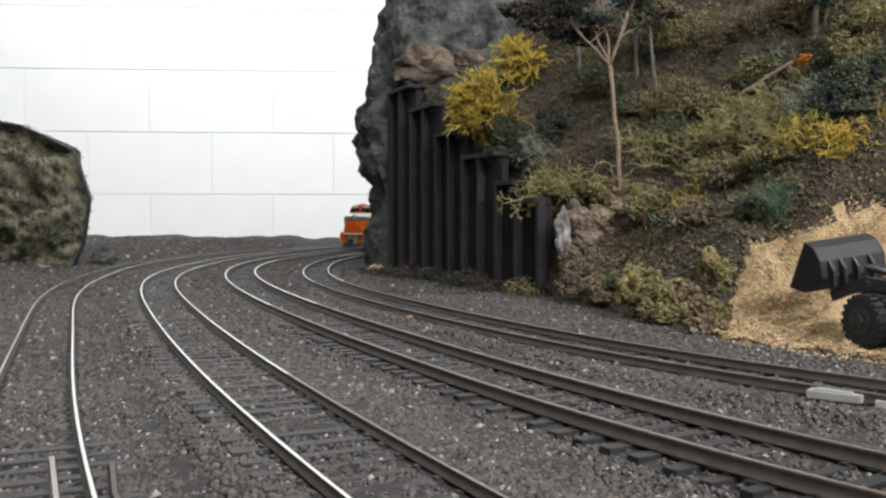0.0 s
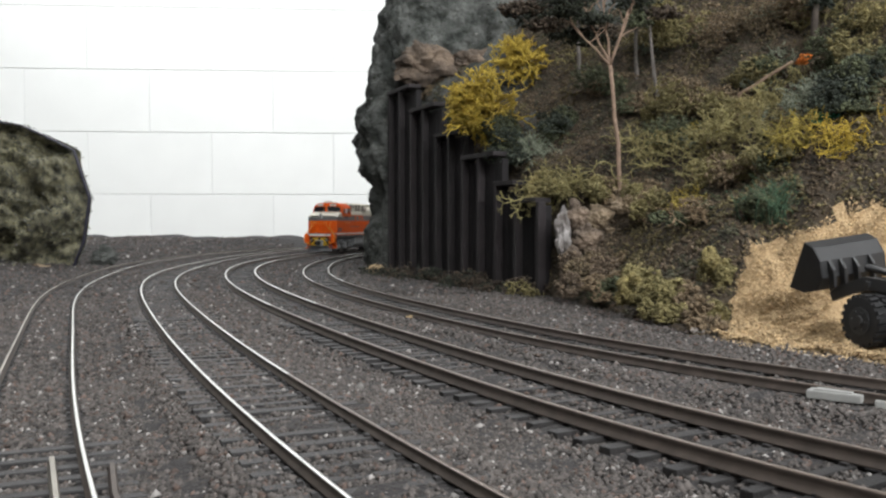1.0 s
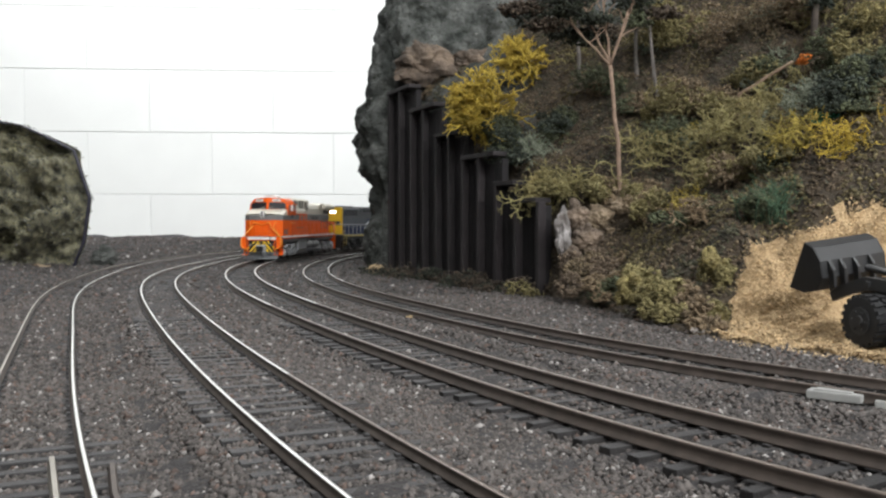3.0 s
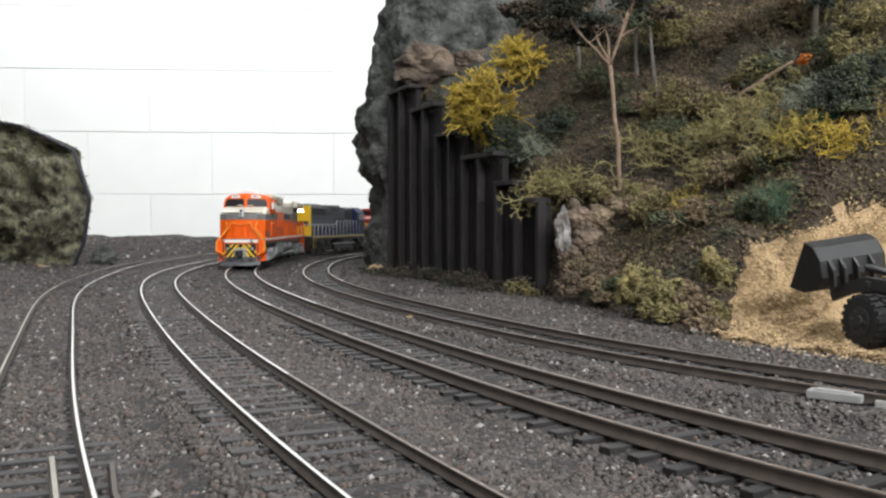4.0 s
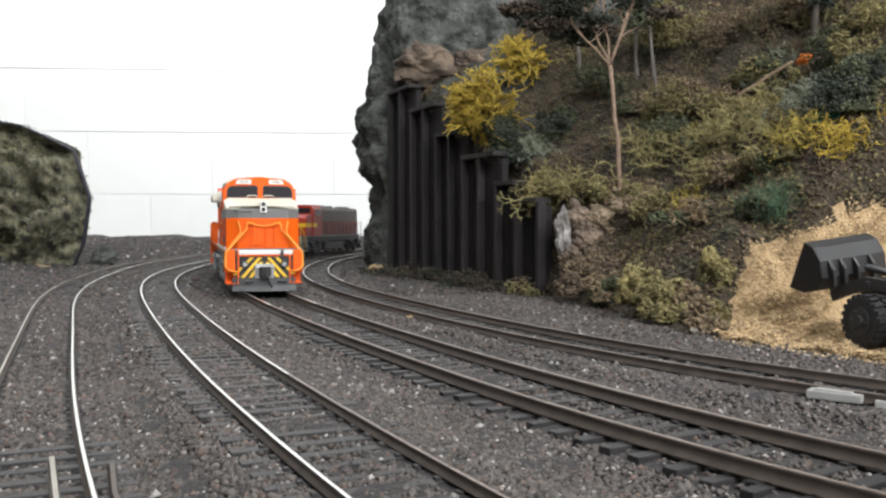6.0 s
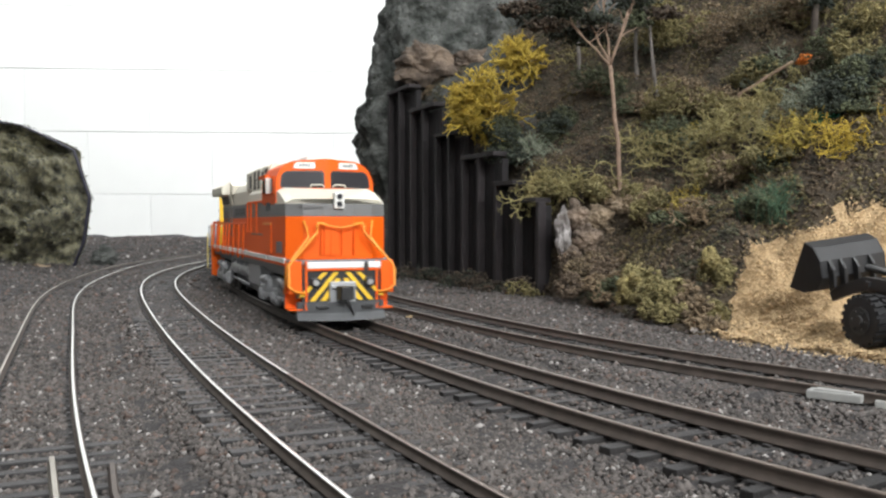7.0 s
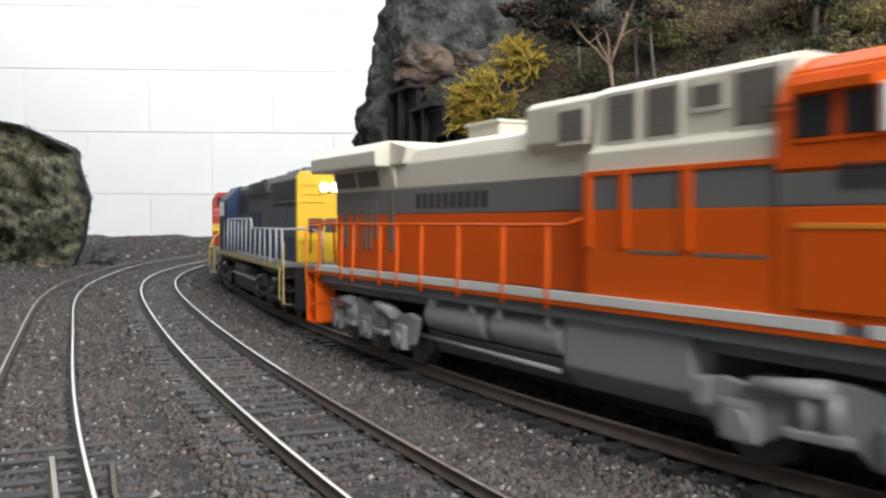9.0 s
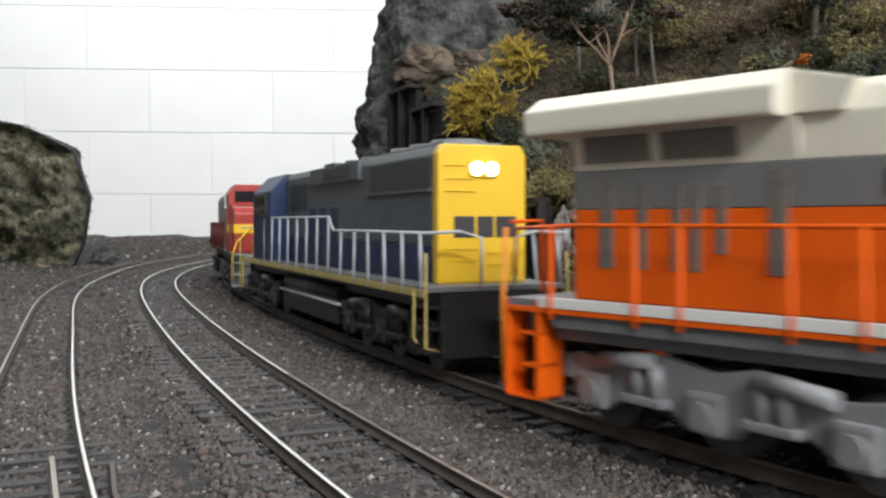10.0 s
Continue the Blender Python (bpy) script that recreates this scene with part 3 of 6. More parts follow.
# ---------------------------------------------------------------- locomotives (millimetres; x forward, y to its left, z above the rail)
def truck(root, cx, frame_mat, name="truck"):
    """A three-axle truck: bolster, two cast side frames with axle boxes and springs, three wheelsets."""
    bm = bmesh.new()
    box(bm, -26, 26, -8, 8, 6.5, 9.5, 0, 0.6)
    box(bm, -5, 5, -12, 12, 8, 12.5, 0, 0.6)
    tr = part(name, bm, BLACKP, root)
    tr.location = (cx * MM, 0, 0)
    out = [(-29, 9.2), (-30, 11.0), (-26, 12.0), (-20, 10.6), (-13, 12.8), (-8, 13.4), (0, 11.6), (7, 13.4), (13, 13.0), (19, 10.8), (26, 12.2), (30, 11.2), (29, 9.0),
           (27, 5.0), (22.5, 3.2), (18, 4.6), (15, 7.0), (8, 7.0), (4.5, 3.6), (0, 3.0), (-4.5, 3.6), (-8, 7.0), (-15, 7.0), (-18, 4.6), (-22.5, 3.2), (-27, 5.0)]
    for sd in (-1, 1):
        bm = bmesh.new()
        prism(bm, out, "y", sd * 13.0, sd * 14.8, 0, 0.35)
        for ax in (-22.5, 0, 22.5):
            box(bm, ax - 3.0, ax + 3.0, sd * 14.2, sd * 16.2, 3.6, 9.4, 0, 0.7) if sd > 0 else box(bm, ax - 3.0, ax + 3.0, -16.2, -14.2, 3.6, 9.4, 0, 0.7)
            rod(bm, (ax, sd * 15.8, 6.2), (ax, sd * 16.9, 6.2), 2.0, 14)
        for ax in (-11, 11):
            for k in (-1.7, 1.7):
                rod(bm, (ax + k, sd * 15.3, 7.0), (ax + k, sd * 15.3, 12.0), 1.25, 10)
            y0, y1 = sorted((sd * 14.0, sd * 16.8))
            box(bm, ax - 4.2, ax + 4.2, y0, y1, 5.8, 7.2, 0, 0.4)
        rod(bm, (-20, sd * 16.0, 11.6), (-9, sd * 16.0, 12.6), 1.3, 10)
        rod(bm, (9, sd * 16.0, 12.6), (20, sd * 16.0, 11.6), 1.3, 10)
        box(bm, -30.5, -27.5, min(sd * 12, sd * 15.5), max(sd * 12, sd * 15.5), 7.5, 11.5, 0, 0.5)
        part("side_frame", bm, frame_mat, tr)
    for ax in (-22.5, 0, 22.5):
        bm = bmesh.new()
        rod(bm, (0, -10.2, 0), (0, 10.2, 0), 1.2, 10)
        for sd in (-1, 1):
            tube(bm, [(0, sd * 7.4, 0), (0, sd * 8.2, 0)], 6.4, 28)
            tube(bm, [(0, sd * 8.2, 0), (0, sd * 10.6, 0)], 5.8, 28)
            for k in range(6):
                a = k * math.pi / 3
                rod(bm, (3.6 * math.cos(a), sd * 10.4, 3.6 * math.sin(a)), (3.6 * math.cos(a), sd * 10.8, 3.6 * math.sin(a)), 0.7, 6)
        w = part("wheelset", bm, STEEL_DARK, tr)
        w.location = (ax * MM, 0, 5.8 * MM)
    return tr


STEEL_DARK = mat("dark_wheel_steel", (0.12, 0.115, 0.11), 0.45, metal=0.7, var=0.3, scale=200, bump=0.1)


def wire(root, name, pts, r, material, label=""):
    bm = bmesh.new()
    tube(bm, pts, r, 6)
    return part(name, bm, material, root, label)


def panel(root, name, x0, x1, sd, y, z0, z1, material, thick=0.35, label=""):
    """A thin raised panel on a body side."""
    bm = bmesh.new()
    ya, yb = sorted((sd * (y - 0.3), sd * (y + thick)))
    box(bm, x0, x1, ya, yb, z0, z1, 0, 0.12)
    return part(name, bm, material, root, label)


def bars(root, name, x0, x1, sd, y, z0, z1, n, material):
    """Unreadable lettering on a side: a row of plain upright bars in one mesh."""
    bm = bmesh.new()
    step = (x1 - x0) / n
    for i in range(n):
        ya, yb = sorted((sd * y, sd * (y + 0.12)))
        box(bm, x0 + i * step, x0 + (i + 0.62) * step, ya, yb, z0, z1)
    return part(name, bm, material, root, "row of plain dark lettering bars")


def coupler(root, x, sgn):
    bm = bmesh.new()
    box(bm, min(x, x + sgn * 8), max(x, x + sgn * 8), -1.3, 1.3, 8.6, 11.6, 0, 0.3)
    prism(bm, [(x + sgn * 7, -2.6), (x + sgn * 12, -2.2), (x + sgn * 12.5, 0.2), (x + sgn * 10, 0.4), (x + sgn * 10, 2.6), (x + sgn * 7, 2.6)], "z", 8.0, 12.4, 0, 0.3)
    rod(bm, (x + sgn * 9, 0.5, 8.4), (x + sgn * 8, 3.0, 2.8), 0.4, 6)
    return part("coupler", bm, BLACKP, root, "black knuckle coupler")


def lead_loco():
    root = tagged(new("locomotive"), "orange, grey and cream wide-cab model diesel locomotive leading the train", "model locomotive", "locomotives of the train")
    # frame, sill and deck
    bm = bmesh.new()
    box(bm, -112, 101, -13.5, 13.5, 14.0, 19.2, 0, 0.4)
    box(bm, -104, 95, -16.6, 16.6, 16.2, 19.2, 0, 0.3)
    part("underframe", bm, FRAME_GREY, root)
    bm = bmesh.new()
    box(bm, -113, 103, -17.2, 17.2, 19.2, 20.6, 0, 0.25)
    part("deck", bm, FRAME_GREY, root, "grey walkway deck")
    for sd in (-1, 1):
        panel(root, "side_sill", -112.5, 101.5, sd, 17.2, 18.5, 19.4, ORANGE, 0.25, "orange side sill")
        for x0, x1 in ((-106, 62), (66, 96)):
            panel(root, "sill_stripe", x0, x1, sd, 17.25, 19.4, 21.0, WHITEP, 0.35, "white stripe along the sill")
    # long hood in three colour bands
    def band(name, x0, x1, hw, z0, z1, m, bev=0.3, label=""):
        b_ = bmesh.new()
        box(b_, x0, x1, -hw, hw, z0, z1, 0, bev)
        return part(name, b_, m, root, label)
    band("hood_lower", -103, 14, 12.2, 20.6, 34.2, ORANGE, 0.25, "orange lower hood")
    band("hood_belt", -103, 14, 12.3, 34.2, 40.0, GREY, 0.2, "grey belt of the hood")
    bm = bmesh.new()
    prism(bm, [(-12.2, 40.0), (12.2, 40.0), (12.2, 45.6), (10.6, 48.6), (8.6, 49.8), (-8.6, 49.8), (-10.6, 48.6), (-12.2, 45.6)], "x", -66, -7.5, 0, 0.3)
    part("hood_roof", bm, CREAM, root, "cream upper hood with sloped shoulders")
    # radiator end: narrow waist with a wide flared top
    bm = bmesh.new()
    prism(bm, [(-12.2, 40.0), (12.2, 40.0), (13.4, 45.4), (-13.4, 45.4)], "x", -103, -66, 0, 0.2)
    part("radiator_waist", bm, CREAM, root)
    bm = bmesh.new()
    prism(bm, [(-17.2, 45.3), (17.2, 45.3), (17.4, 45.9), (17.4, 49.0), (13.6, 51.4), (-13.6, 51.4), (-17.4, 49.0), (-17.4, 45.9)], "x", -109.5, -67, 0, 0.4)
    prism(bm, [(-67.3, 45.6), (-60, 45.6), (-58.5, 49.4), (-67.3, 51.3)], "y", -13.4, 13.4, 0, 0.3)
    part("radiator_top", bm, CREAM, root, "cream overhanging radiator housing")
    for sd in (-1, 1):
        for x0, x1 in ((-100.5, -88.5), (-86.5, -74.5)):
            b_ = bmesh.new()
            prism(b_, [(sd * 12.5, 41.0), (sd * 12.95, 41.0), (sd * 13.65, 44.8), (sd * 13.1, 44.8)], "x", x0, x1)
            part("radiator_screen", b_, GRILLE, root, "dark mesh screen")
        for i, x in enumerate((-98, -91, -85, -82, -78, -70)):
            panel(root, "door_slot", x, x + (2.6 if i in (0, 5) else 1.7), sd, 12.3, 25.5 if i != 4 else 28, 39.0 if i in (0, 5) else 37.5, GRILLE, 0.15)
        # tall equipment section and inverter cabinet
        panel(root, "cabinet_lower", 13.5, 52, sd, 16.6, 20.6, 34.2, ORANGE, 0.3)
        panel(root, "cabinet_belt", 13.5, 52, sd, 16.5, 34.2, 39.4, GREY, 0.3)
        panel(root, "cabinet_trim", 13.2, 53, sd, 16.7, 39.4, 40.2, ORANGE, 0.4, "thin orange trim line")
        for x in (13.2, 22.0, 35.5):
            panel(root, "door_post", x, x + 2.0, sd, 16.8, 28.4, 39.8, ORANGE, 0.5)
        for x0, x1 in ((24.3, 35.0), (38.2, 51.0)):
            panel(root, "door_recess", x0, x1, sd, 16.85, 27.6, 28.2, GRILLE, 0.1)
        for x0, x1, z0, z1 in ((3.0, 9.6, 45.8, 50.8), (16.8, 23.0, 44.9, 51.8), (26.0, 32.4, 44.9, 51.8), (35.6, 40.8, 48.2, 51.0), (43.6, 50.6, 44.9, 51.8)):
            panel(root, "vent_frame", x0 - 0.7, x1 + 0.7, sd, 14.3 if x0 > 13 else 13.9, z0 - 0.8, z1 + 0.6, CREAM, 0.5)
            panel(root, "vent_screen", x0, x1, sd, 14.6 if x0 > 13 else 14.2, z0, z1, GRILLE, 0.35, "dark ventilation screen")
        bars(root, "lettering", -55, -23, sd, 12.32, 35.4, 38.6, 10, LETTER)
        bars(root, "lettering", 62, 71, sd, 17.42, 36.2, 39.0, 4, LETTER)
        bars(root, "data_plate", 82, 93, sd, 17.42, 22.4, 26.2, 3, FRAME_GREY)
        # side railing with its posts
        wire(root, "handrail", [(-112, sd * 16.6, 24), (-111.5, sd * 16.6, 31.4), (-100, sd * 16.8, 31.8), (8, sd * 16.8, 31.8), (13, sd * 16.6, 33.0)], 0.38, ORANGE, "orange side handrail")
        for x in (-104, -88.2, -80.7, -64.8, -55.7, -43.7, -27.7, -11.1, 3.0):
            wire(root, "stanchion", [(x + 0.5, sd * 17.6, 17.6), (x + 0.5, sd * 17.5, 21.0), (x, sd * 16.9, 31.8)], 0.42, ORANGE)
        # step wells at both ends
        for x0, x1 in ((96, 103.5), (-113.5, -106)):
            bm = bmesh.new()
            xo = x1 if x0 > 0 else x0
            xi = x0 if x0 > 0 else x1
            ya, yb = sorted((sd * 12.2, sd * 17.4))
            sg = 1 if x0 > 0 else -1
            box(bm, min(xi, xi + sg * 0.8), max(xi, xi + sg * 0.8), ya, yb, 4.4, 20.4, 0, 0.15)
            well = part("step_well", bm, ORANGE, root, "orange step well with treads")
            bm = bmesh.new()
            yc, yd = sorted((sd * 11.4, sd * 12.15))
            box(bm, min(xi, xo), max(xi, xo), yc, yd, 4.4, 20.4, 0, 0.15)
            part("inner_plate", bm, ORANGE, well)
            bm = bmesh.new()
            box(bm, min(xo, xo - sg * 0.7), max(xo, xo - sg * 0.7), ya if sg < 0 or sd < 0 else yb - 4.2, yb if sg < 0 or sd > 0 else ya + 4.2, 4.9 if sg < 0 else 9.8, 20.4, 0, 0.15)
            part("outer_plate", bm, ORANGE, well)
            for z in (4.4, 9.6, 14.8):
                bm = bmesh.new()
                xt = xi + sg * (7.0 if z < 5 else 4.2)
                box(bm, min(xi, xt), max(xi, xt), ya, yb, z, z + 0.5, 0, 0.1)
                part("tread", bm, ORANGE, well)
        # air reservoirs and fuel tank
        for x0, x1 in ((-45, -21), (-18, 5)):
            bm = bmesh.new()
            tube(bm, [(x0, sd * 12.4, 12.2), (x0 + 1.0, sd * 12.4, 12.2), (x1 - 1.0, sd * 12.4, 12.2), (x1, sd * 12.4, 12.2)], 3.5, 18)
            for x in (x0 + 3, x1 - 4):
                box(bm, x, x + 1.2, min(sd * 11, sd * 16.2), max(sd * 11, sd * 16.2), 14.0, 17.6, 0, 0.2)
            part("air_reservoir", bm, TANK_GREY, root, "silver-grey air reservoir")
        bm = bmesh.new()
        prism(bm, [(sd * 8, 4.2), (sd * 12.5, 4.2), (sd * 15.6, 8.0), (sd * 15.6, 16.6), (sd * 8, 16.6)], "x", 6, 36, 0, 0.5)
        part("tank_side", bm, TANK_GREY, root)
        wire(root, "pipe", [(-52, sd * 14.8, 7.4), (4, sd * 14.8, 6.6)], 0.5, TANK_GREY)
    bm = bmesh.new()
    prism(bm, [(-13.8, 8.6), (-11, 3.6), (11, 3.6), (13.8, 8.6)], "x", -46, 36, 0, 0.5)
    box(bm, -46, 36, -10, 10, 8, 14.4)
    part("fuel_tank", bm, FRAME_GREY, root, "grey fuel tank between the trucks")
    # tall section behind the cab
    bm = bmesh.new()
    prism(bm, [(-16.4, 40.0), (16.4, 40.0), (16.2, 43.2), (14.4, 44.4), (14.4, 52.4), (12.8, 53.6), (-12.8, 53.6), (-14.4, 52.4), (-14.4, 44.4), (-16.2, 43.2)], "x", 13.2, 53, 0, 0.3)
    prism(bm, [(-12.4, 40.0), (12.4, 40.0), (12.4, 44.0), (14.0, 46.0), (14.0, 52.2), (12.6, 53.4), (-12.6, 53.4), (-14.0, 52.2), (-14.0, 46.0), (-12.4, 44.0)], "x", -8, 13.4, 0, 0.3)
    part("equipment_hood", bm, CREAM, root, "tall cream equipment hood")
    bm = bmesh.new()
    box(bm, 13.5, 54, -16.4, 16.4, 20.6, 39.9)
    part("cabinet_core", bm, ORANGE, root)
    # roof details
    bm = bmesh.new()
    box(bm, -44, -31, -5, 5, 49.6, 53.2, 0, 0.5)
    box(bm, -44.6, -30.4, -5.6, 5.6, 52.8, 53.5, 0, 0.2)
    part("exhaust_duct", bm, CREAM, root)
    bm = bmesh.new()
    for x in (-21, -18.5, -16):
        tube(bm, [(x - 3, 2 + (x + 18) * 0.8, 52.2), (x + 3, 2 + (x + 18) * 0.8, 52.2), (x + 4, 2 + (x + 18) * 0.8, 52.2)], 0.7, 8, 0, 1.6)
    box(bm, -22, -13, -1, 5, 49.6, 51.6, 0, 0.3)
    part("horn", bm, CREAM, root, "cluster of cream air horns")
    # cab
    bm = bmesh.new()
    nose_plan = [(52.5, -17.3), (80, -17.3), (94.8, -16.9), (98.0, -11.6), (99.2, -5), (99.2, 5), (98.0, 11.6), (94.8, 16.9), (80, 17.3), (52.5, 17.3)]
    prism(bm, nose_plan, "z", 20.6, 34.2, 0, 0.3)
    part("cab_lower", bm, ORANGE, root, "orange lower cab and nose")
    bm = bmesh.new()
    prism(bm, nose_plan, "z", 34.2, 38.2, 0, 0.2)
    part("cab_belt", bm, GREY, root, "grey belt round cab and nose")

    def front_x(y, z):
        """The cab's front: two flat halves meeting in a shallow ridge, raked back."""
        return 84.0 - 0.21 * abs(y) - 0.10 * (z - 44)

    bm = bmesh.new()
    half = [(0, 38.2), (17.4, 38.2), (17.4, 46.2), (15.4, 50.4), (11.5, 52.6), (0, 53.4)]
    ring = half + [(-y, z) for y, z in half[-2:0:-1]]
    back = [bm.verts.new((52.5, y, z)) for y, z in ring]
    fore = [bm.verts.new((front_x(y, z), y, z)) for y, z in ring]
    n = len(ring)
    bm.faces.new(back)
    for k in range(n):
        bm.faces.new((back[k], back[(k + 1) % n], fore[(k + 1) % n], fore[k]))
    bm.faces.new(fore[0:6])
    bm.faces.new([fore[k] for k in (5, 6, 7, 8, 9, 0)])
    bmesh.ops.bevel(bm, geom=[e for e in bm.edges if all(v.co.x > 60 for v in e.verts) or abs(e.verts[0].co.x - e.verts[1].co.x) > 5], offset=0.5, segments=2, affect="EDGES")
    part("cab_upper", bm, ORANGE, root, "orange cab with chamfered roof")

    def front_plate(name, pts, thick, material, parent, label=""):
        """A flat plate lying on one half of the cab's front."""
        b_ = bmesh.new()
        lo = [b_.verts.new((front_x(y, z) - 0.3, y, z)) for y, z in pts]
        hi = [b_.verts.new((front_x(y, z) + thick, y, z)) for y, z in pts]
        b_.faces.new(lo)
        b_.faces.new(hi)
        for k in range(len(pts)):
            b_.faces.new((lo[k], lo[(k + 1) % len(pts)], hi[(k + 1) % len(pts)], hi[k]))
        return part(name, b_, material, parent, label)

    # cream nose top, rising to the windshields
    bm = bmesh.new()
    rows = []
    for x, z, w in ((78, 44.2, 17.2), (84, 43.2, 17.1), (90, 41.4, 17.0), (94.8, 39.6, 16.8)):
        rows.append([bm.verts.new((x + (4.2 * (1 - (y / 17.4) ** 2) if x > 94 else 0), y, zz)) for y, zz in ((-w, 38.2), (-w + 0.1, z - 1.2), (-w + 2.4, z), (-7, z + 0.1), (0, z + 0.15), (7, z + 0.1), (w - 2.4, z), (w - 0.1, z - 1.2), (w, 38.2))])
    for a, b in zip(rows, rows[1:]):
        for k in range(8):
            bm.faces.new((a[k], a[k + 1], b[k + 1], b[k]))
    for row in (rows[0], rows[-1]):
        bm.faces.new(row)
    bmesh.ops.bevel(bm, geom=[e for e in bm.edges if abs(e.calc_face_angle(0.0)) > 0.5], offset=0.35, segments=2, affect="EDGES")
    part("nose_top", bm, CREAM, root, "cream sloping nose top")
    wire(root, "nose_grab", [(98.0, -13.0, 37.6), (99.9, -11.4, 37.5), (100.3, -5.4, 37.5), (99.0, -5.0, 37.6)], 0.2, GREY)
    bm = bmesh.new()
    prism(bm, [(-1.6, 36.6), (1.6, 36.6), (1.6, 41.8), (-1.6, 41.8)], "x", 96.5, 100.6, 0, 0.25)
    hl = part("headlight_box", bm, WHITEP, root)
    for z in (38.0, 40.4):
        bm = bmesh.new()
        rod(bm, (100.3, 0, z), (100.85, 0, z), 0.95, 16)
        part("headlight", bm, GLASS, hl, "dark unlit headlight lens")
    # windshields, number boards, side windows
    for sd in (-1, 1):
        front_plate("windshield_gasket", [(sd * 1.1, 43.7), (sd * 15.6, 43.7), (sd * 15.9, 44.4), (sd * 15.5, 47.6), (sd * 14.6, 48.7), (sd * 13.6, 49.2), (sd * 1.9, 49.4), (sd * 1.1, 48.6)], 0.1, BLACKP, root)
        w = front_plate("windshield", [(sd * 1.7, 44.2), (sd * 15.1, 44.2), (sd * 15.3, 44.8), (sd * 15.0, 47.4), (sd * 14.2, 48.4), (sd * 13.2, 48.8), (sd * 2.2, 48.9), (sd * 1.7, 48.4)], 0.28, GLASS, root, "dark reflective windshield")
        wire(w, "wiper", [(84.6, sd * 6.4, 43.7), (84.2, sd * 5.8, 44.6), (84.9, sd * 2.4, 44.7), (85.2, sd * 1.4, 43.9)], 0.22, CREAM)
        nb = front_plate("number_board", [(sd * 4.4, 50.0), (sd * 11.2, 50.0), (sd * 11.4, 50.4), (sd * 10.6, 51.9), (sd * 10.0, 52.1), (sd * 4.6, 52.1), (sd * 4.2, 51.7), (sd * 4.2, 50.3)], 0.6, WHITEP, root, "white number board with dark bars")
        bm = bmesh.new()
        for k in range(4):
            yk = sd * 7.6 - 1.9 + k * 1.0
            xk = front_x(yk, 51) + 0.5
            box(bm, xk, xk + 0.25, yk, yk + 0.6, 50.6, 51.6)
        part("number_bars", bm, FRAME_GREY, nb)
        for x0, x1 in ((55.5, 61.0), (62.5, 67.0), (71.5, 76.0)):
            panel(root, "window_frame", x0 - 0.5, x1 + 0.5, sd, 17.15, 41.6, 47.6, ORANGE, 0.5)
            panel(root, "side_window", x0, x1, sd, 17.4, 42.2, 47.0, GLASS, 0.35, "dark cab side window")
        panel(root, "sunshade", 55.5, 67.5, sd, 17.4, 47.2, 48.4, ORANGE, 1.6)
        bm = bmesh.new()
        box(bm, 68.2, 69.0, min(sd * 17.2, sd * 18.8), max(sd * 17.2, sd * 18.8), 42.0, 47.4, 0, 0.2)
        part("mirror", bm, WHITEP, root, "pale folding side mirror")
        panel(root, "cab_door", 56, 72, sd, 17.45, 22, 31.5, ORANGE, 0.3)
        panel(root, "door_trim", 56, 72, sd, 17.6, 31.5, 32.2, HAND_ORANGE, 0.3)
        # front handrails
        wire(root, "front_handrail", [(100.2, sd * 4.6, 31.8), (101.6, sd * 7.4, 32.1), (102.0, sd * 7.9, 31.2), (102.2, sd * 7.8, 29.2), (103.4, sd * 17.4, 18.9), (104.0, sd * 17.6, 17.6), (104.2, sd * 17.6, 12.2), (104.2, sd * 15.6, 10.6), (104.0, sd * 12.2, 9.9)], 0.45, HAND_ORANGE, "bright orange front handrail")
        wire(root, "front_handrail", [(98.6, sd * 11.6, 32.8), (99.8, sd * 10.9, 30.6), (100.6, sd * 10.4, 27.6), (101.6, sd * 17.3, 19.4), (101.4, sd * 17.9, 17.0), (98.4, sd * 17.9, 9.6)], 0.42, HAND_ORANGE)
        # ditch light
        bm = bmesh.new()
        box(bm, 101.5, 105, min(sd * 7.6, sd * 10.4), max(sd * 7.6, sd * 10.4), 12.0, 14.8, 0, 0.3)
        dl = part("ditch_light", bm, BLACKP, root)
        bm = bmesh.new()
        rod(bm, (105, sd * 9, 13.4), (105.5, sd * 9, 13.4), 0.95, 14)
        part("lens", bm, STEEL, dl, "bright ditch light lens")
    wire(root, "nose_handrail", [(101.6, -7.4, 32.1), (101.6, -3.6, 31.2), (101.7, 0, 30.6), (101.6, 3.6, 31.2), (101.6, 7.4, 32.1)], 0.32, HAND_ORANGE)
    bm = bmesh.new()
    box(bm, 99.2, 100.0, -5.0, -0.6, 22.0, 31.0, 0, 0.15)
    part("nose_door", bm, ORANGE, root)
    for y in (-6.2, -2.8, 0.8, 4.8):
        bm = bmesh.new()
        box(bm, 99.2, 100.3, y, y + 0.5, 22, 31, 0, 0.15)
        part("nose_rib", bm, ORANGE, root)
    bm = bmesh.new()
    prism(bm, [(-6.2, 52.8), (6.2, 52.8), (5.4, 54.6), (3.0, 55.6), (-3.0, 55.6), (-5.4, 54.6)], "x", 62, 77, 0, 0.5)
    part("roof_unit", bm, WHITEP, root, "white rounded cab roof unit")
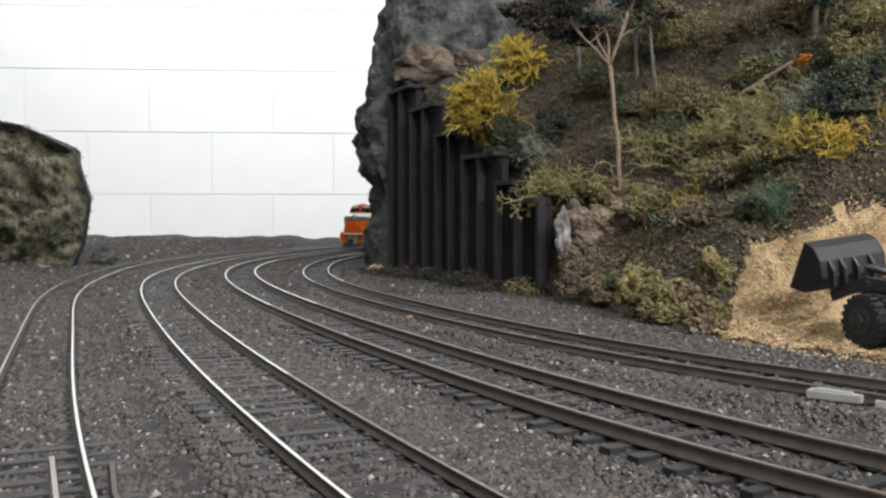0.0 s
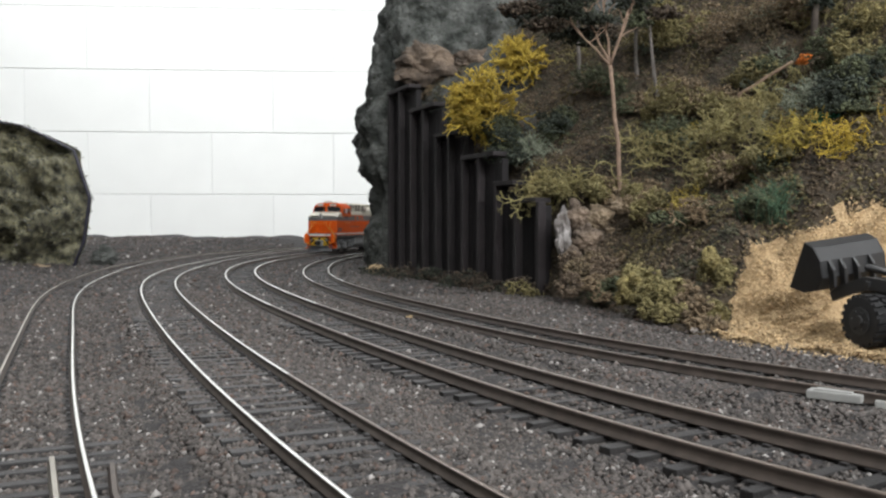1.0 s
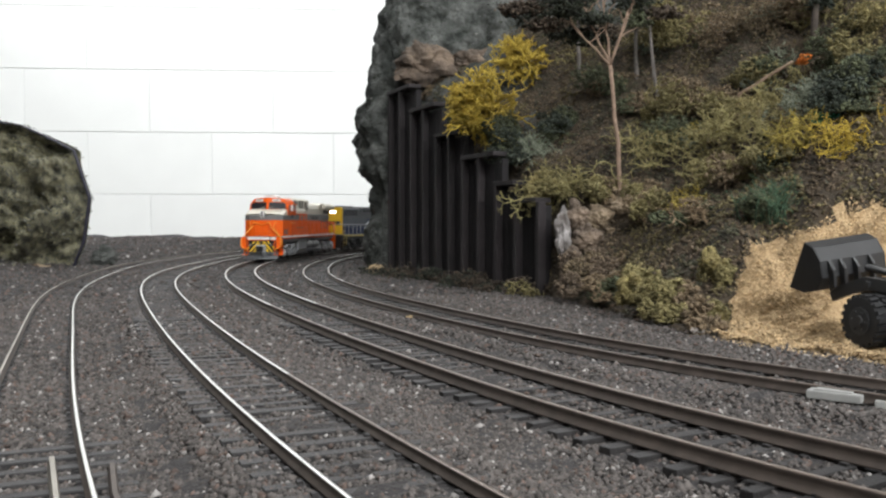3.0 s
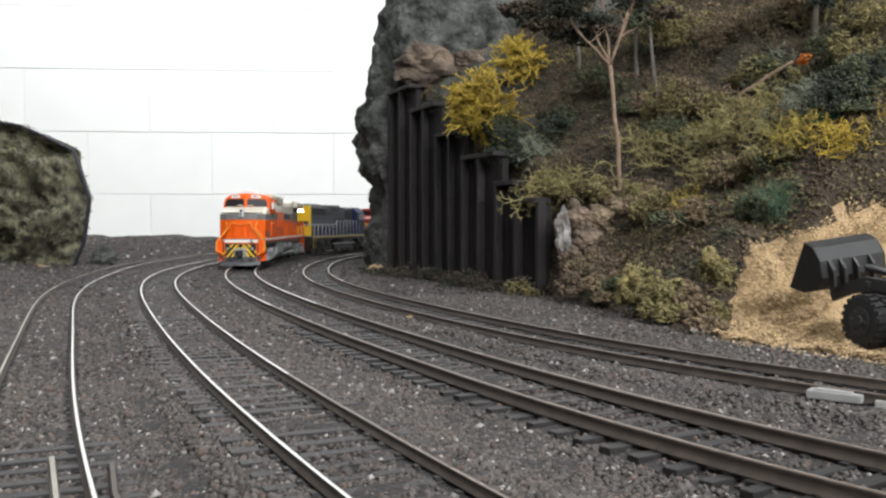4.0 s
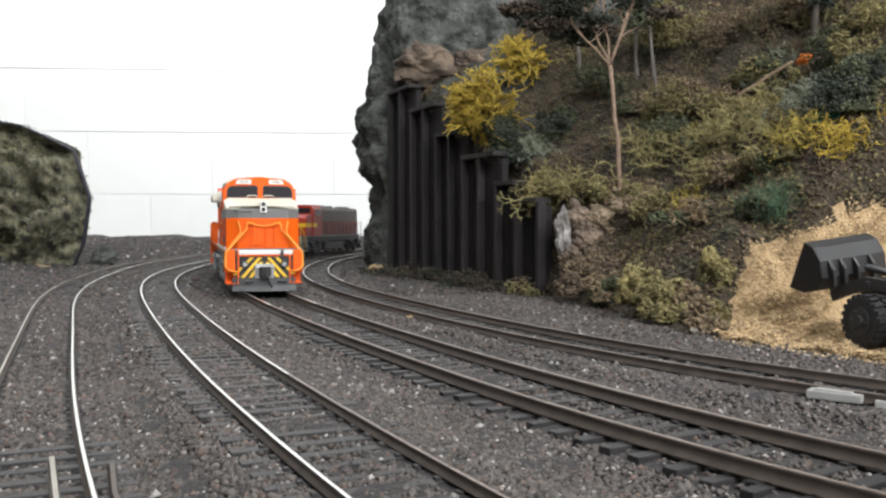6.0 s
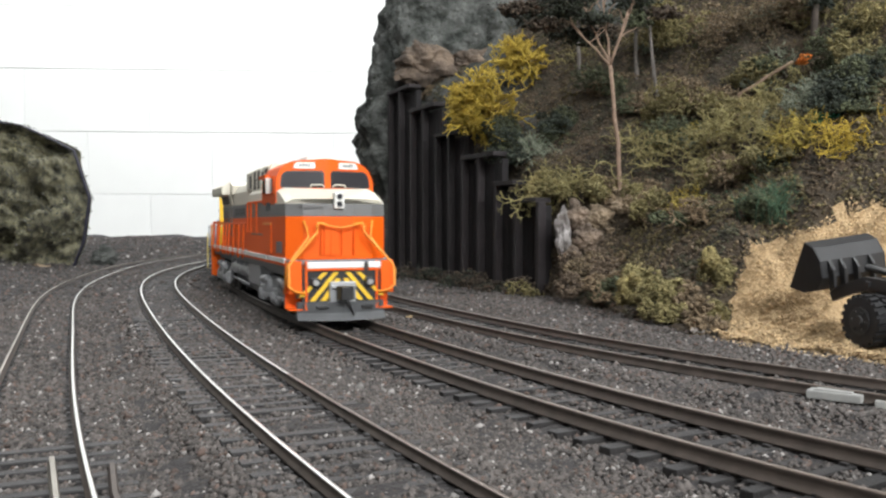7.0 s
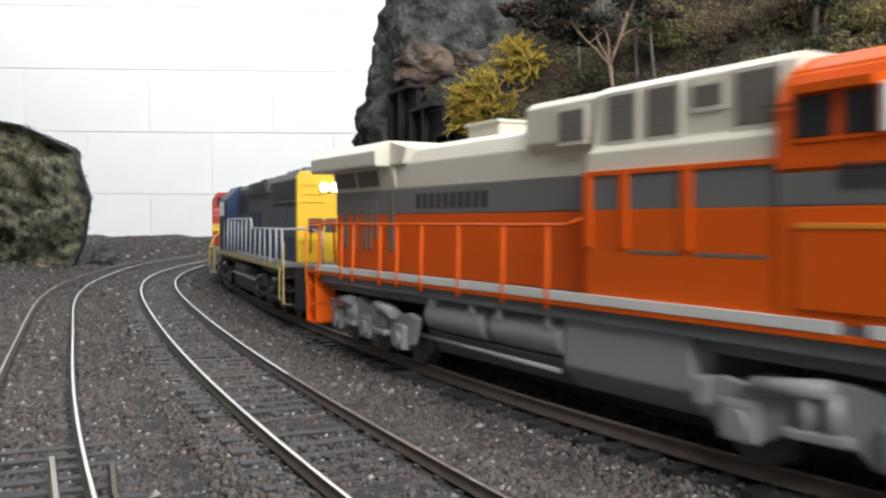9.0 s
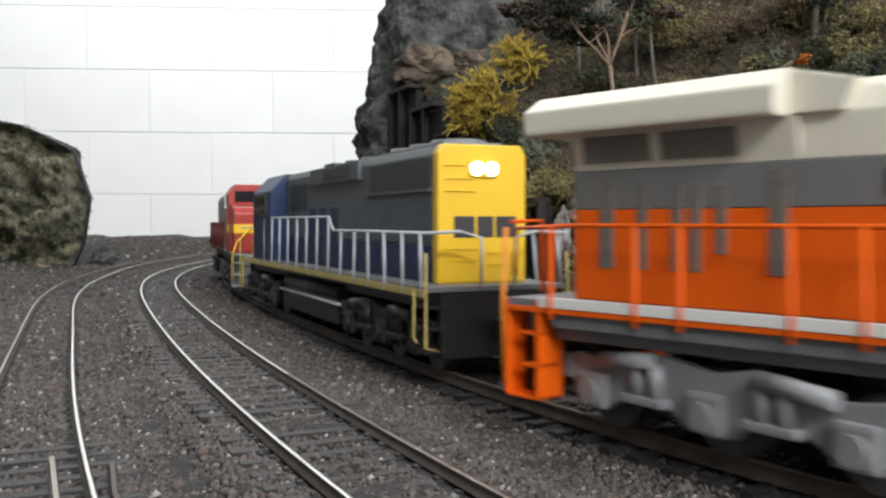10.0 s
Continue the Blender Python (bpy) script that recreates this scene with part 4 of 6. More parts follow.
    # front anticlimber, pilot with chevrons, plow
    for name, y0, y1 in (("anticlimber", -11.6, 7.4), ("anticlimber", 8.7, 13.0)):
        bm = bmesh.new()
        box(bm, 99.5, 104.2, y0, y1, 17.9, 20.0, 0, 0.4)
        lip = part(name, bm, WHITEP, root, "white edge of the front platform")
        bm = bmesh.new()
        box(bm, 99.5, 104.0, y0 + 0.1, y1 - 0.1, 17.2, 17.88, 0, 0.15)
        part("lower_lip", bm, ORANGE, lip, "thin orange lower edge")
    for sgn, xe in ((1, 103.2), (-1, -113.2)):
        bm = bmesh.new()
        xa, xb = sorted((xe - sgn * 2.2, xe))
        box(bm, xa, xb, -13.0, 13.0, 4.6, 18.0, 0, 0.2)
        pl = part("pilot", bm, BLACKP, root, "black pilot plate")
        for sd in (-1, 1):
            for k in range(3):
                y0 = 3.4 + k * 3.6
                bm = bmesh.new()
                x0_, x1_ = sorted((xe, xe + sgn * 0.25))
                prism(bm, [(sd * y0, 16.4 - k * 1.2), (sd * (y0 + 1.9), 16.4 - k * 1.2), (sd * (y0 + 5.4 - k), 7.0), (sd * (y0 + 3.5 - k), 7.0)] if sgn < 0 else
                      [(sd * (y0 + 2.0), 7.4 if k < 2 else 8.8), (sd * (y0 + 3.7), 7.4 if k < 2 else 8.8), (sd * (y0 + (-4.2 if k else -1.4)), 16.6 - max(0, 1 - k) * 2), (sd * max(0.5, y0 - (5.9 if k else 3.1)), 16.6 - max(0, 1 - k) * 2)], "x", x0_, x1_)
                part("chevron", bm, YELLOW, pl, "yellow diagonal stripe")
        coupler(root, xe - sgn * 4, sgn)
    bm = bmesh.new()
    box(bm, 103.0, 104.8, -4.4, 4.4, 6.0, 13.6, 0, 0.4)
    box(bm, 104.6, 105.6, -4.0, -1.2, 11.4, 12.4, 0, 0.2)
    box(bm, 104.6, 105.6, 1.2, 4.0, 11.4, 12.4, 0, 0.2)
    part("draft_box", bm, TANK_GREY, root, "silver-grey coupler housing")
    bm = bmesh.new()
    # V-shaped plow with a curled lower edge
    for sd in (-1, 1):
        pts = [(107.2, 0), (105.0, sd * 9), (102.8, sd * 14.6)]
        lo = [bm.verts.new((x + 1.0, y, 1.2)) for x, y in pts]
        mi = [bm.verts.new((x - 0.6, y, 3.6)) for x, y in pts]
        hi = [bm.verts.new((x - 0.2, y * 0.98, 7.2)) for x, y in pts]
        bk = [bm.verts.new((x - 2.6, y, 6.8)) for x, y in pts]
        bl = [bm.verts.new((x - 2.2, y, 1.4)) for x, y in pts]
        for a, b in ((lo, mi), (mi, hi), (hi, bk), (bk, bl), (bl, lo)):
            for k in range(2):
                bm.faces.new((a[k], a[k + 1], b[k + 1], b[k]))
        bm.faces.new((lo[2], mi[2], hi[2], bk[2], bl[2]))
    part("snow_plow", bm, PLOW_GREY, root, "dark grey V-shaped plow")
    for y in (-9, 6):
        bm = bmesh.new()
        box(bm, 104.4, 106.0, y, y + 4, 5.0, 6.0, 0, 0.2)
        part("plow_step", bm, BLACKP, root)
    # rear end
    bm = bmesh.new()
    box(bm, -103.8, -102.6, -11, 11, 22, 39, 0, 0.3)
    part("rear_door_panel", bm, ORANGE, root)
    for sd in (-1, 1):
        wire(root, "rear_handrail", [(-112.6, sd * 16.6, 32.4), (-113, sd * 9, 32.6), (-113, sd * 8.6, 21)], 0.4, ORANGE)
        wire(root, "rear_handrail", [(-113.4, sd * 17.2, 31.5), (-114, sd * 17.2, 20), (-114, sd * 16.8, 6.5)], 0.4, HAND_ORANGE)
    taller(root, 20.6, 0.045)
    trucks = [(truck(root, 68, TRUCK_GREY), 0.068), (truck(root, -75, TRUCK_GREY), -0.075)]
    return root, trucks


def second_loco():
    """Long hood leading: x forward is the hood's end, the cab is at the back."""
    root = tagged(new("locomotive"), "navy and slate-grey model diesel locomotive running long hood first, yellow end", "model locomotive", "locomotives of the train")
    def band(name, x0, x1, hw, z0, z1, m, bev=0.3, label=""):
        b_ = bmesh.new()
        box(b_, x0, x1, -hw, hw, z0, z1, 0, bev)
        return part(name, b_, m, root, label)
    band("underframe", -96, 103, 12.5, 13.5, 18.0, BLACKP, 0.4)
    band("deck", -98, 105, 17.0, 18.0, 19.2, FRAME_GREY, 0.2, "grey walkway deck")
    for sd in (-1, 1):
        panel(root, "side_sill", -97.5, 104.5, sd, 17.0, 16.9, 18.6, YELLOW_P, 0.25, "dull yellow side sill stripe")
    band("hood_lower", -42.5, 94.6, 10.8, 19.2, 27.4, NAVY, 0.2, "navy lower hood")
    bm = bmesh.new()
    prism(bm, [(-10.8, 27.4), (10.8, 27.4), (10.8, 46.4), (9.6, 48.4), (-9.6, 48.4), (-10.8, 46.4)], "x", -42.5, 94.6, 0, 0.3)
    part("hood_upper", bm, SLATE, root, "slate-grey upper hood")
    bm = bmesh.new()
    prism(bm, [(-10.95, 19.2), (10.95, 19.2), (10.95, 46.6), (9.7, 48.6), (-9.7, 48.6), (-10.95, 46.6)], "x", 94.4, 97.4, 0, 0.5)
    end = part("hood_end", bm, YELLOW, root, "bright yellow hood end")
    bm = bmesh.new()
    for z in (24, 26.4, 38.6, 41.2, 44.0):
        box(bm, 97.3, 97.75, -9.0, -1.5, z, z + 0.4)
    for z in (23, 25.4):
        box(bm, 97.3, 97.75, 1.5, 9.0, z, z + 0.4)
    part("door_louvre", bm, YELLOW, end)
    bm = bmesh.new()
    for y0, y1 in ((-7.0, -2.0), (-1.3, 2.7), (3.3, 8.4)):
        box(bm, 97.35, 97.6, y0, y1, 28.9, 33.4, 0, 0.1)
    part("emblem_bars", bm, LETTER, end, "dark blue plain emblem bars")
    bm = bmesh.new()
    box(bm, 97.0, 98.2, -3.6, 3.6, 41.6, 45.2, 0, 0.6)
    hb = part("headlight_box", bm, YELLOW, end)
    for y in (-1.8, 1.8):
        bm = bmesh.new()
        rod(bm, (98.1, y, 43.4), (98.6, y, 43.4), 1.5, 16)
        part("headlight", bm, LAMP, root, "glowing warm headlight")
    # radiator section, fans, dynamic brake
    for sd in (-1, 1):
        panel(root, "radiator_screen", 52, 92, sd, 10.9, 39.4, 46.0, GRILLE_B, 0.4, "dark radiator screen")
        panel(root, "screen_rail", 50, 94, sd, 11.0, 38.6, 39.3, SLATE, 0.6)
        panel(root, "dynamic_brake", -6, 44, sd, 10.9, 43.2, 48.0, SLATE, 1.0)
        panel(root, "brake_screen", 10, 36, sd, 11.8, 44.2, 47.2, GRILLE_B, 0.35)
        panel(root, "inertial_screen", -34, -14, sd, 10.9, 36.0, 44.4, GRILLE_B, 0.35)
        for x in range(-41, 92, 9):
            panel(root, "hood_door", x, x + 8.2, sd, 10.75, 20.6, 27.2, NAVY, 0.22)
            panel(root, "hood_door", x, x + 8.2, sd, 10.75, 27.6, 36.8 if x < 40 else 37.4, SLATE_D, 0.22)
        bars(root, "emblem_bars", -10, 26, sd, 11.05, 27.6, 36.2, 3, NAVY)
        # railing in two heights
        wire(root, "handrail", [(105, sd * 16.4, 30.0), (60, sd * 16.6, 30.0), (36, sd * 16.6, 30.0), (32, sd * 16.6, 33.6), (-56, sd * 16.6, 33.6), (-62, sd * 16.4, 36.5)], 0.36, RAILING_W, "pale grey handrail")
        for x in (103, 92, 80, 68, 56, 44, 32, 20, 8, -4, -16, -28, -40, -52):
            wire(root, "stanchion", [(x, sd * 17.1, 17.0), (x - (1.5 if x > 60 else 0), sd * 16.7, 30.0 if x > 33 else 33.6)], 0.40, RAILING_W)
        for xe, sg in ((105.4, 1), (-98.4, -1)):
            bm = bmesh.new()
            for z in (5.0, 10.0, 14.6):
                ya, yb = sorted((sd * 12.4, sd * 17.0))
                box(bm, min(xe, xe - sg * 6), max(xe, xe - sg * 6), ya, yb, z, z + 0.6)
            part("step", bm, BLACKP, root)
            wire(root, "step_rail", [(xe, sd * 17.0, 26), (xe + sg * 0.4, sd * 17.2, 16), (xe + sg * 0.4, sd * 17.2, 6.4), (xe + sg * 0.4, sd * 14.2, 5.6)], 0.30, YELLOW_P, "pale yellow step handrail")
            wire(root, "step_rail", [(xe - sg * 6, sd * 17.2, 18), (xe - sg * 6, sd * 17.4, 8.0), (xe - sg * 4, sd * 17.4, 7.2)], 0.30, YELLOW_P)
            wire(root, "end_rail", [(xe, sd * 16.6, 30), (xe, sd * 9, 30.2), (xe, sd * 4, 29.0), (xe, sd * 4, 19)], 0.38, RAILING_W)
        bm = bmesh.new()
        rod(bm, (-30, sd * 12.5, 12.5), (34, sd * 12.5, 12.5), 2.6, 14)
        part("air_reservoir", bm, BLACKP, root)
        wire(root, "pipe", [(-40, sd * 15.0, 9.8), (38, sd * 15.0, 9.8)], 0.5, RAILING_W)
    bm = bmesh.new()
    for x in (56, 70, 84):
        rod(bm, (x, 0, 48.2), (x, 0, 50.4), 6.4, 24)
    box(bm, 48, 93, -7.4, 7.4, 48.2, 49.4, 0, 0.3)
    part("radiator_fan", bm, FRAME_GREY, root, "grey radiator fan housings on the roof")
    bm = bmesh.new()
    for x in (14, 30):
        rod(bm, (x, 0, 48.2), (x, 0, 50.0), 6.0, 24)
    box(bm, -14, -2, -5, 5, 48.2, 50.4, 0, 0.4)
    part("brake_fan", bm, SLATE, root)
    bm = bmesh.new()
    prism(bm, [(-15, 3.8), (-12, 3.8), (12, 3.8), (15, 3.8), (15.2, 11), (-15.2, 11)], "x", -30, 34, 0, 0.6)
    part("fuel_tank", bm, BLACKP, root, "black fuel tank")
    # cab at the back, with nose behind it
    bm = bmesh.new()
    prism(bm, [(-17.0, 19.2), (17.0, 19.2), (17.0, 42.6), (11.0, 48.6), (-11.0, 48.6), (-17.0, 42.6)], "x", -72, -42, 0, 0.5)
    cab = part("cab", bm, NAVY, root, "navy cab")
    for sd in (-1, 1):
        panel(root, "window_frame", -67, -48, sd, 16.9, 34.4, 42.2, SLATE, 0.4)
        panel(root, "side_window", -66, -58, sd, 17.15, 35.2, 41.6, GLASS, 0.4)
        panel(root, "side_window", -56.5, -49, sd, 17.15, 35.2, 41.6, GLASS, 0.4)
    bm = bmesh.new()
    prism(bm, [(-16.9, 19.2), (16.9, 19.2), (16.9, 25.4), (-16.9, 25.4)], "x", -74, -72, 0, 0.2)
    prism(bm, [(-9, 19.2), (9, 19.2), (9, 36.5), (7, 38.6), (-7, 38.6), (-9, 36.5)], "x", -91, -72, 0, 0.6)
    part("short_nose", bm, YELLOW, root, "yellow short nose")
    for xe, sg in ((104.6, 1), (-97.6, -1)):
        bm = bmesh.new()
        xa, xb = sorted((xe, xe - sg * 2))
        box(bm, xa, xb, -13, 13, 3.6, 18.0, 0, 0.3)
        part("pilot", bm, BLACKP, root)
        coupler(root, xe - sg * 4, sg)
    taller(root, 19.2, 0.055)
    trucks = [(truck(root, 72, BLACK_TRUCK), 0.072), (truck(root, -64, BLACK_TRUCK), -0.064)]
    return root, trucks


YELLOW_P = mat("dull_pale_yellow_paint", (0.55, 0.43, 0.13), 0.5, var=0.1, scale=60, bump=0.06)
TRUCK_GREY = mat("light_grey_truck_paint", (0.256, 0.260, 0.268), 0.36, var=0.15, scale=90, bump=0.15, bscale=900)
PLOW_GREY = mat("dark_plow_grey", (0.085, 0.088, 0.092), 0.5, var=0.2, scale=90, bump=0.15, bscale=900)
GRILLE_B = mat("dark_blue_grille", (0.035, 0.042, 0.05), 0.55, var=0.5, scale=1800, bump=0.8, bscale=2500)
SLATE_D = mat("dark_slate_paint", (0.078, 0.091, 0.114), 0.45, var=0.12, scale=60, bump=0.06, stain=0.1)
BLACK_TRUCK = mat("black_truck_plastic", (0.018, 0.018, 0.019), 0.5, var=0.3, scale=120, bump=0.2)


def third_loco():
    root = tagged(new("locomotive"), "red and maroon model diesel locomotive with yellow nose band, cab first", "model locomotive", "locomotives of the train")
    def band(name, x0, x1, hw, z0, z1, m, bev=0.3, label=""):
        b_ = bmesh.new()
        box(b_, x0, x1, -hw, hw, z0, z1, 0, bev)
        return part(name, b_, m, root, label)
    band("underframe", -104, 103, 12.5, 13.0, 18.0, BLACKP, 0.4)
    band("deck", -106, 105, 17.0, 18.0, 19.2, FRAME_GREY, 0.2)
    band("hood_lower", -100, 50, 12.0, 19.2, 34.0, MAROON, 0.3, "dull maroon lower hood")
    band("hood_band", -100, 50, 12.1, 30.0, 33.0, BROWN_BAND, 0.15)
    bm = bmesh.new()
    prism(bm, [(-12, 34), (12, 34), (12, 46), (10.5, 49), (-10.5, 49), (-12, 46)], "x", -100, 50, 0, 0.4)
    part("hood_upper", bm, ROOF_GREY, root, "grey-brown upper hood")
    for x in (-86, -70, -20, 10):
        bm = bmesh.new()
        rod(bm, (x, 0, 48.6), (x, 0, 51.0), 6.0, 22)
        part("roof_fan", bm, FRAME_GREY, root)
    bm = bmesh.new()
    prism(bm, [(-17, 19.2), (17, 19.2), (17, 46.0), (14, 50.5), (-14, 50.5), (-17, 46.0)], "x", 50, 78, 0, 0.5)
    part("cab", bm, RED, root, "bright red cab")
    bm = bmesh.new()
    prism(bm, [(78, 19.2), (97, 19.2), (97, 37.0), (94, 39.4), (78, 41.5)], "y", -15.8, 15.8, 0, 0.6)
    part("nose", bm, RED, root, "red wide nose")
    for sd in (-1, 1):
        panel(root, "nose_band", 80, 97.3, sd, 15.7, 28.0, 32.0, YELLOW, 0.3, "yellow band round the nose")
        panel(root, "cab_band", 66, 78, sd, 16.9, 28.0, 32.0, YELLOW, 0.3)
        panel(root, "side_window", 54, 60, sd, 16.9, 39.5, 46, GLASS, 0.4)
        panel(root, "side_window", 62, 68, sd, 16.9, 39.5, 46, GLASS, 0.4)
        bm = bmesh.new()
        ya, yb = sorted((sd * 1.0, sd * 14.0))
        box(bm, 77.6, 78.5, ya, yb, 42.4, 47.4, 0, 0.1)
        part("windshield", bm, GLASS, root)
        wire(root, "handrail", [(50, sd * 16.6, 32.6), (-104, sd * 16.6, 32.6)], 0.36, MAROON)
        for x in range(-100, 50, 15):
            wire(root, "stanchion", [(x, sd * 17, 17.4), (x, sd * 16.6, 32.6)], 0.4, MAROON)
        wire(root, "front_handrail", [(98, sd * 8, 31), (102, sd * 15, 24), (104, sd * 17, 19), (104, sd * 17, 8)], 0.42, YELLOW)
        ya, yb = sorted((sd * 12, sd * 17.2))
        bm = bmesh.new()
        box(bm, 97.4, 98.2, ya, yb, 4.6, 18.4)
        well = part("step_well", bm, TANK_GREY, root, "silver-grey step well")
        for z in (4.6, 9.6, 14.6):
            bm = bmesh.new()
            box(bm, 98.25, 105, ya, yb, z, z + 0.7)
            part("tread", bm, TANK_GREY, well)
    bm = bmesh.new()
    box(bm, 97.0, 97.4, -15.6, 15.6, 28.0, 32.0)
    part("nose_band", bm, YELLOW, root)
    bm = bmesh.new()
    prism(bm, [(-15, 3.8), (15, 3.8), (15.2, 12), (-15.2, 12)], "x", -34, 34, 0, 0.6)
    part("fuel_tank", bm, BLACKP, root)
    for xe, sg in ((104.6, 1), (-105.6, -1)):
        bm = bmesh.new()
        xa, xb = sorted((xe, xe - sg * 2))
        box(bm, xa, xb, -13, 13, 3.6, 18.0, 0, 0.3)
        part("pilot", bm, FRAME_GREY, root)
        coupler(root, xe - sg * 4, sg)
    trucks = [(truck(root, 72, BLACK_TRUCK), 0.072), (truck(root, -72, BLACK_TRUCK), -0.072)]
    return root, trucks


BROWN_BAND = mat("brown_red_band", (0.22, 0.05, 0.035), 0.5, var=0.1, scale=40, bump=0.06)
ROOF_GREY = mat("grey_brown_roof_paint", (0.15, 0.12, 0.11), 0.5, var=0.15, scale=60, bump=0.06, stain=0.1)


def taller(root, above, factor):
    """Stretch a body above a level a little: the models stand tall."""
    for ob in root.children:
        if ob.name.startswith("truck"):
            continue
        for o in (ob, *ob.children):
            for v in o.data.vertices:
                if v.co.z > above * MM:
                    v.co.z += (v.co.z - above * MM) * factor

# ---------------------------------------------------------------- plants and scenery scraps
def lichen(name, at, size, material, label, category="bush", seed=1, stems=14, depth=4, spread=1.0, lean=(0, 0, 0), r0=0.0007, low=0.1):
    """A tuft of branching reindeer moss: curling forked twigs out of one root."""
    rng = random.Random(seed)
    root = tagged(new(name), label, category, "plants on the hillside")
    root.location = at
    verts, faces = [], []

    def twig(p, d, length, r, level):
        pts = [p]
        k = 3
        for _ in range(k):
            d = (d + Vector((rng.gauss(0, 0.42), rng.gauss(0, 0.42), rng.gauss(0, 0.38)))).normalized()
            p = p + d * (length / k)
            pts.append(p)
        n0 = len(verts)
        for i, q in enumerate(pts):
            dd = (pts[min(i + 1, k)] - pts[max(i - 1, 0)]).normalized()
            u = dd.cross(Vector((0.3, 0.2, 1))).normalized()
            v = dd.cross(u)
            rr = r * (1 - 0.2 * i / k)
            verts.extend(q + (u * math.cos(a) + v * math.sin(a)) * rr for a in (0, 2.094, 4.189))
        for i in range(k):
            for j in range(3):
                a, b = n0 + i * 3 + j, n0 + i * 3 + (j + 1) % 3
                faces.append((a, b, b + 3, a + 3))
        if level > 0:
            for _ in range(rng.choice((2, 2, 3))):
                nd = (d + Vector((rng.gauss(0, 0.6), rng.gauss(0, 0.6), rng.gauss(0.05, 0.5)))).normalized()
                twig(p, nd, length * rng.uniform(0.6, 0.9), r * 0.82, level - 1)

    for _ in range(stems):
        a = rng.uniform(0, 6.283)
        el = rng.uniform(low, 1.3)
        d = Vector((math.cos(a) * math.cos(el) * spread, math.sin(a) * math.cos(el) * spread, math.sin(el))) + Vector(lean)
        p = Vector((rng.gauss(0, 0.16), rng.gauss(0, 0.16), 0)) * size * spread
        twig(p, d.normalized(), size * rng.uniform(0.26, 0.40), r0 * rng.uniform(0.8, 1.25), depth - 1)
        branch = new("branch", from_arrays("branch", [tuple(v) for v in verts], faces, material, smooth=True))
        branch.parent = root
        verts.clear()
        faces.clear()
    return root


def foam(name, at, size, material, label, category="bush", seed=1, lumps=7, grains=1900, squash=0.75, grain=0.00095, mats=None, stem=False):
    """A foam-foliage bush: knobbly lobes covered with crumbs, with gaps between them."""
    rng = np.random.default_rng(seed)
    sx, sy, sz = size[0] * 1.42, size[1] * 1.42, size[2] * 1.6
    lc = rng.normal(0, 1, (lumps, 3))
    lc /= np.linalg.norm(lc, axis=1)[:, None]
    lc *= rng.uniform(0.25, 0.75, (lumps, 1))
    lc[:, 2] = np.abs(lc[:, 2]) * squash
    lr = rng.uniform(0.28, 0.48, lumps)
    grains = int(grains * 1.75)
    which = rng.integers(0, lumps, grains)
    knobs = rng.normal(0, 1, (lumps, 9, 3))
    knobs /= np.linalg.norm(knobs, axis=2)[..., None]
    knobs = lc[:, None] + knobs * (lr * 0.72)[:, None, None]
    d = rng.normal(0, 1, (grains, 3))
    d /= np.linalg.norm(d, axis=1)[:, None]
    p = knobs[which, rng.integers(0, 9, grains)] + d * (lr[which] * 0.46 * rng.uniform(0.5, 1.06, grains) ** 0.6)[:, None]
    p = p * np.array([sx, sy, sz])
    p[:, 2] = np.maximum(p[:, 2], -0.15 * sz)
    ml = mats or [material]
    root = tagged(new(name), label, category, "plants on the hillside")
    root.location = at
    for k in range(lumps):
        q = p[which == k]
        if len(q) < 3:
            continue
        v, f = pebbles(rng, q, rng.uniform(0.45, 1.25, len(q)) * grain * 0.82, 1.8)
        clump = new("clump", from_arrays("clump", v, f, ml[k % len(ml)]))
        clump.parent = root
    return root


def limb(bm, a, b, r0, r1, seed=0, wob=0.06):
    rng = random.Random(seed)
    a, b = Vector(a), Vector(b)
    n = 6
    ln = (b - a).length
    pts = []
    for i in range(n + 1):
        w = i / n
        j = Vector((rng.gauss(0, wob), rng.gauss(0, wob), 0)) * ln * 0.25 * math.sin(math.pi * w)
        pts.append(a.lerp(b, w) + j)
    tube(bm, pts, r0, 7, 0, r1)


def crown_mesh(parent, at, size, mats, seed, grains, lumps=10):
    """The crown of a tree as one part: crumbs on uneven lobes."""
    rng = np.random.default_rng(seed)
    lc = rng.normal(0, 0.5, (lumps, 3))
    lr = rng.uniform(0.2, 0.4, lumps)
    which = rng.integers(0, lumps, grains)
    d = rng.normal(0, 1, (grains, 3))
    d /= np.linalg.norm(d, axis=1)[:, None]
    q = (lc[which] + d * (lr[which] * rng.uniform(0.3, 1.1, grains))[:, None]) * np.array(size)
    v, f = pebbles(rng, q, rng.uniform(0.0005, 0.0015, grains), 1.6)
    ob = new("crown", from_arrays("crown", v, f, mats, np.repeat(which % len(mats), 8)))
    ob.parent = parent
    ob.location = at


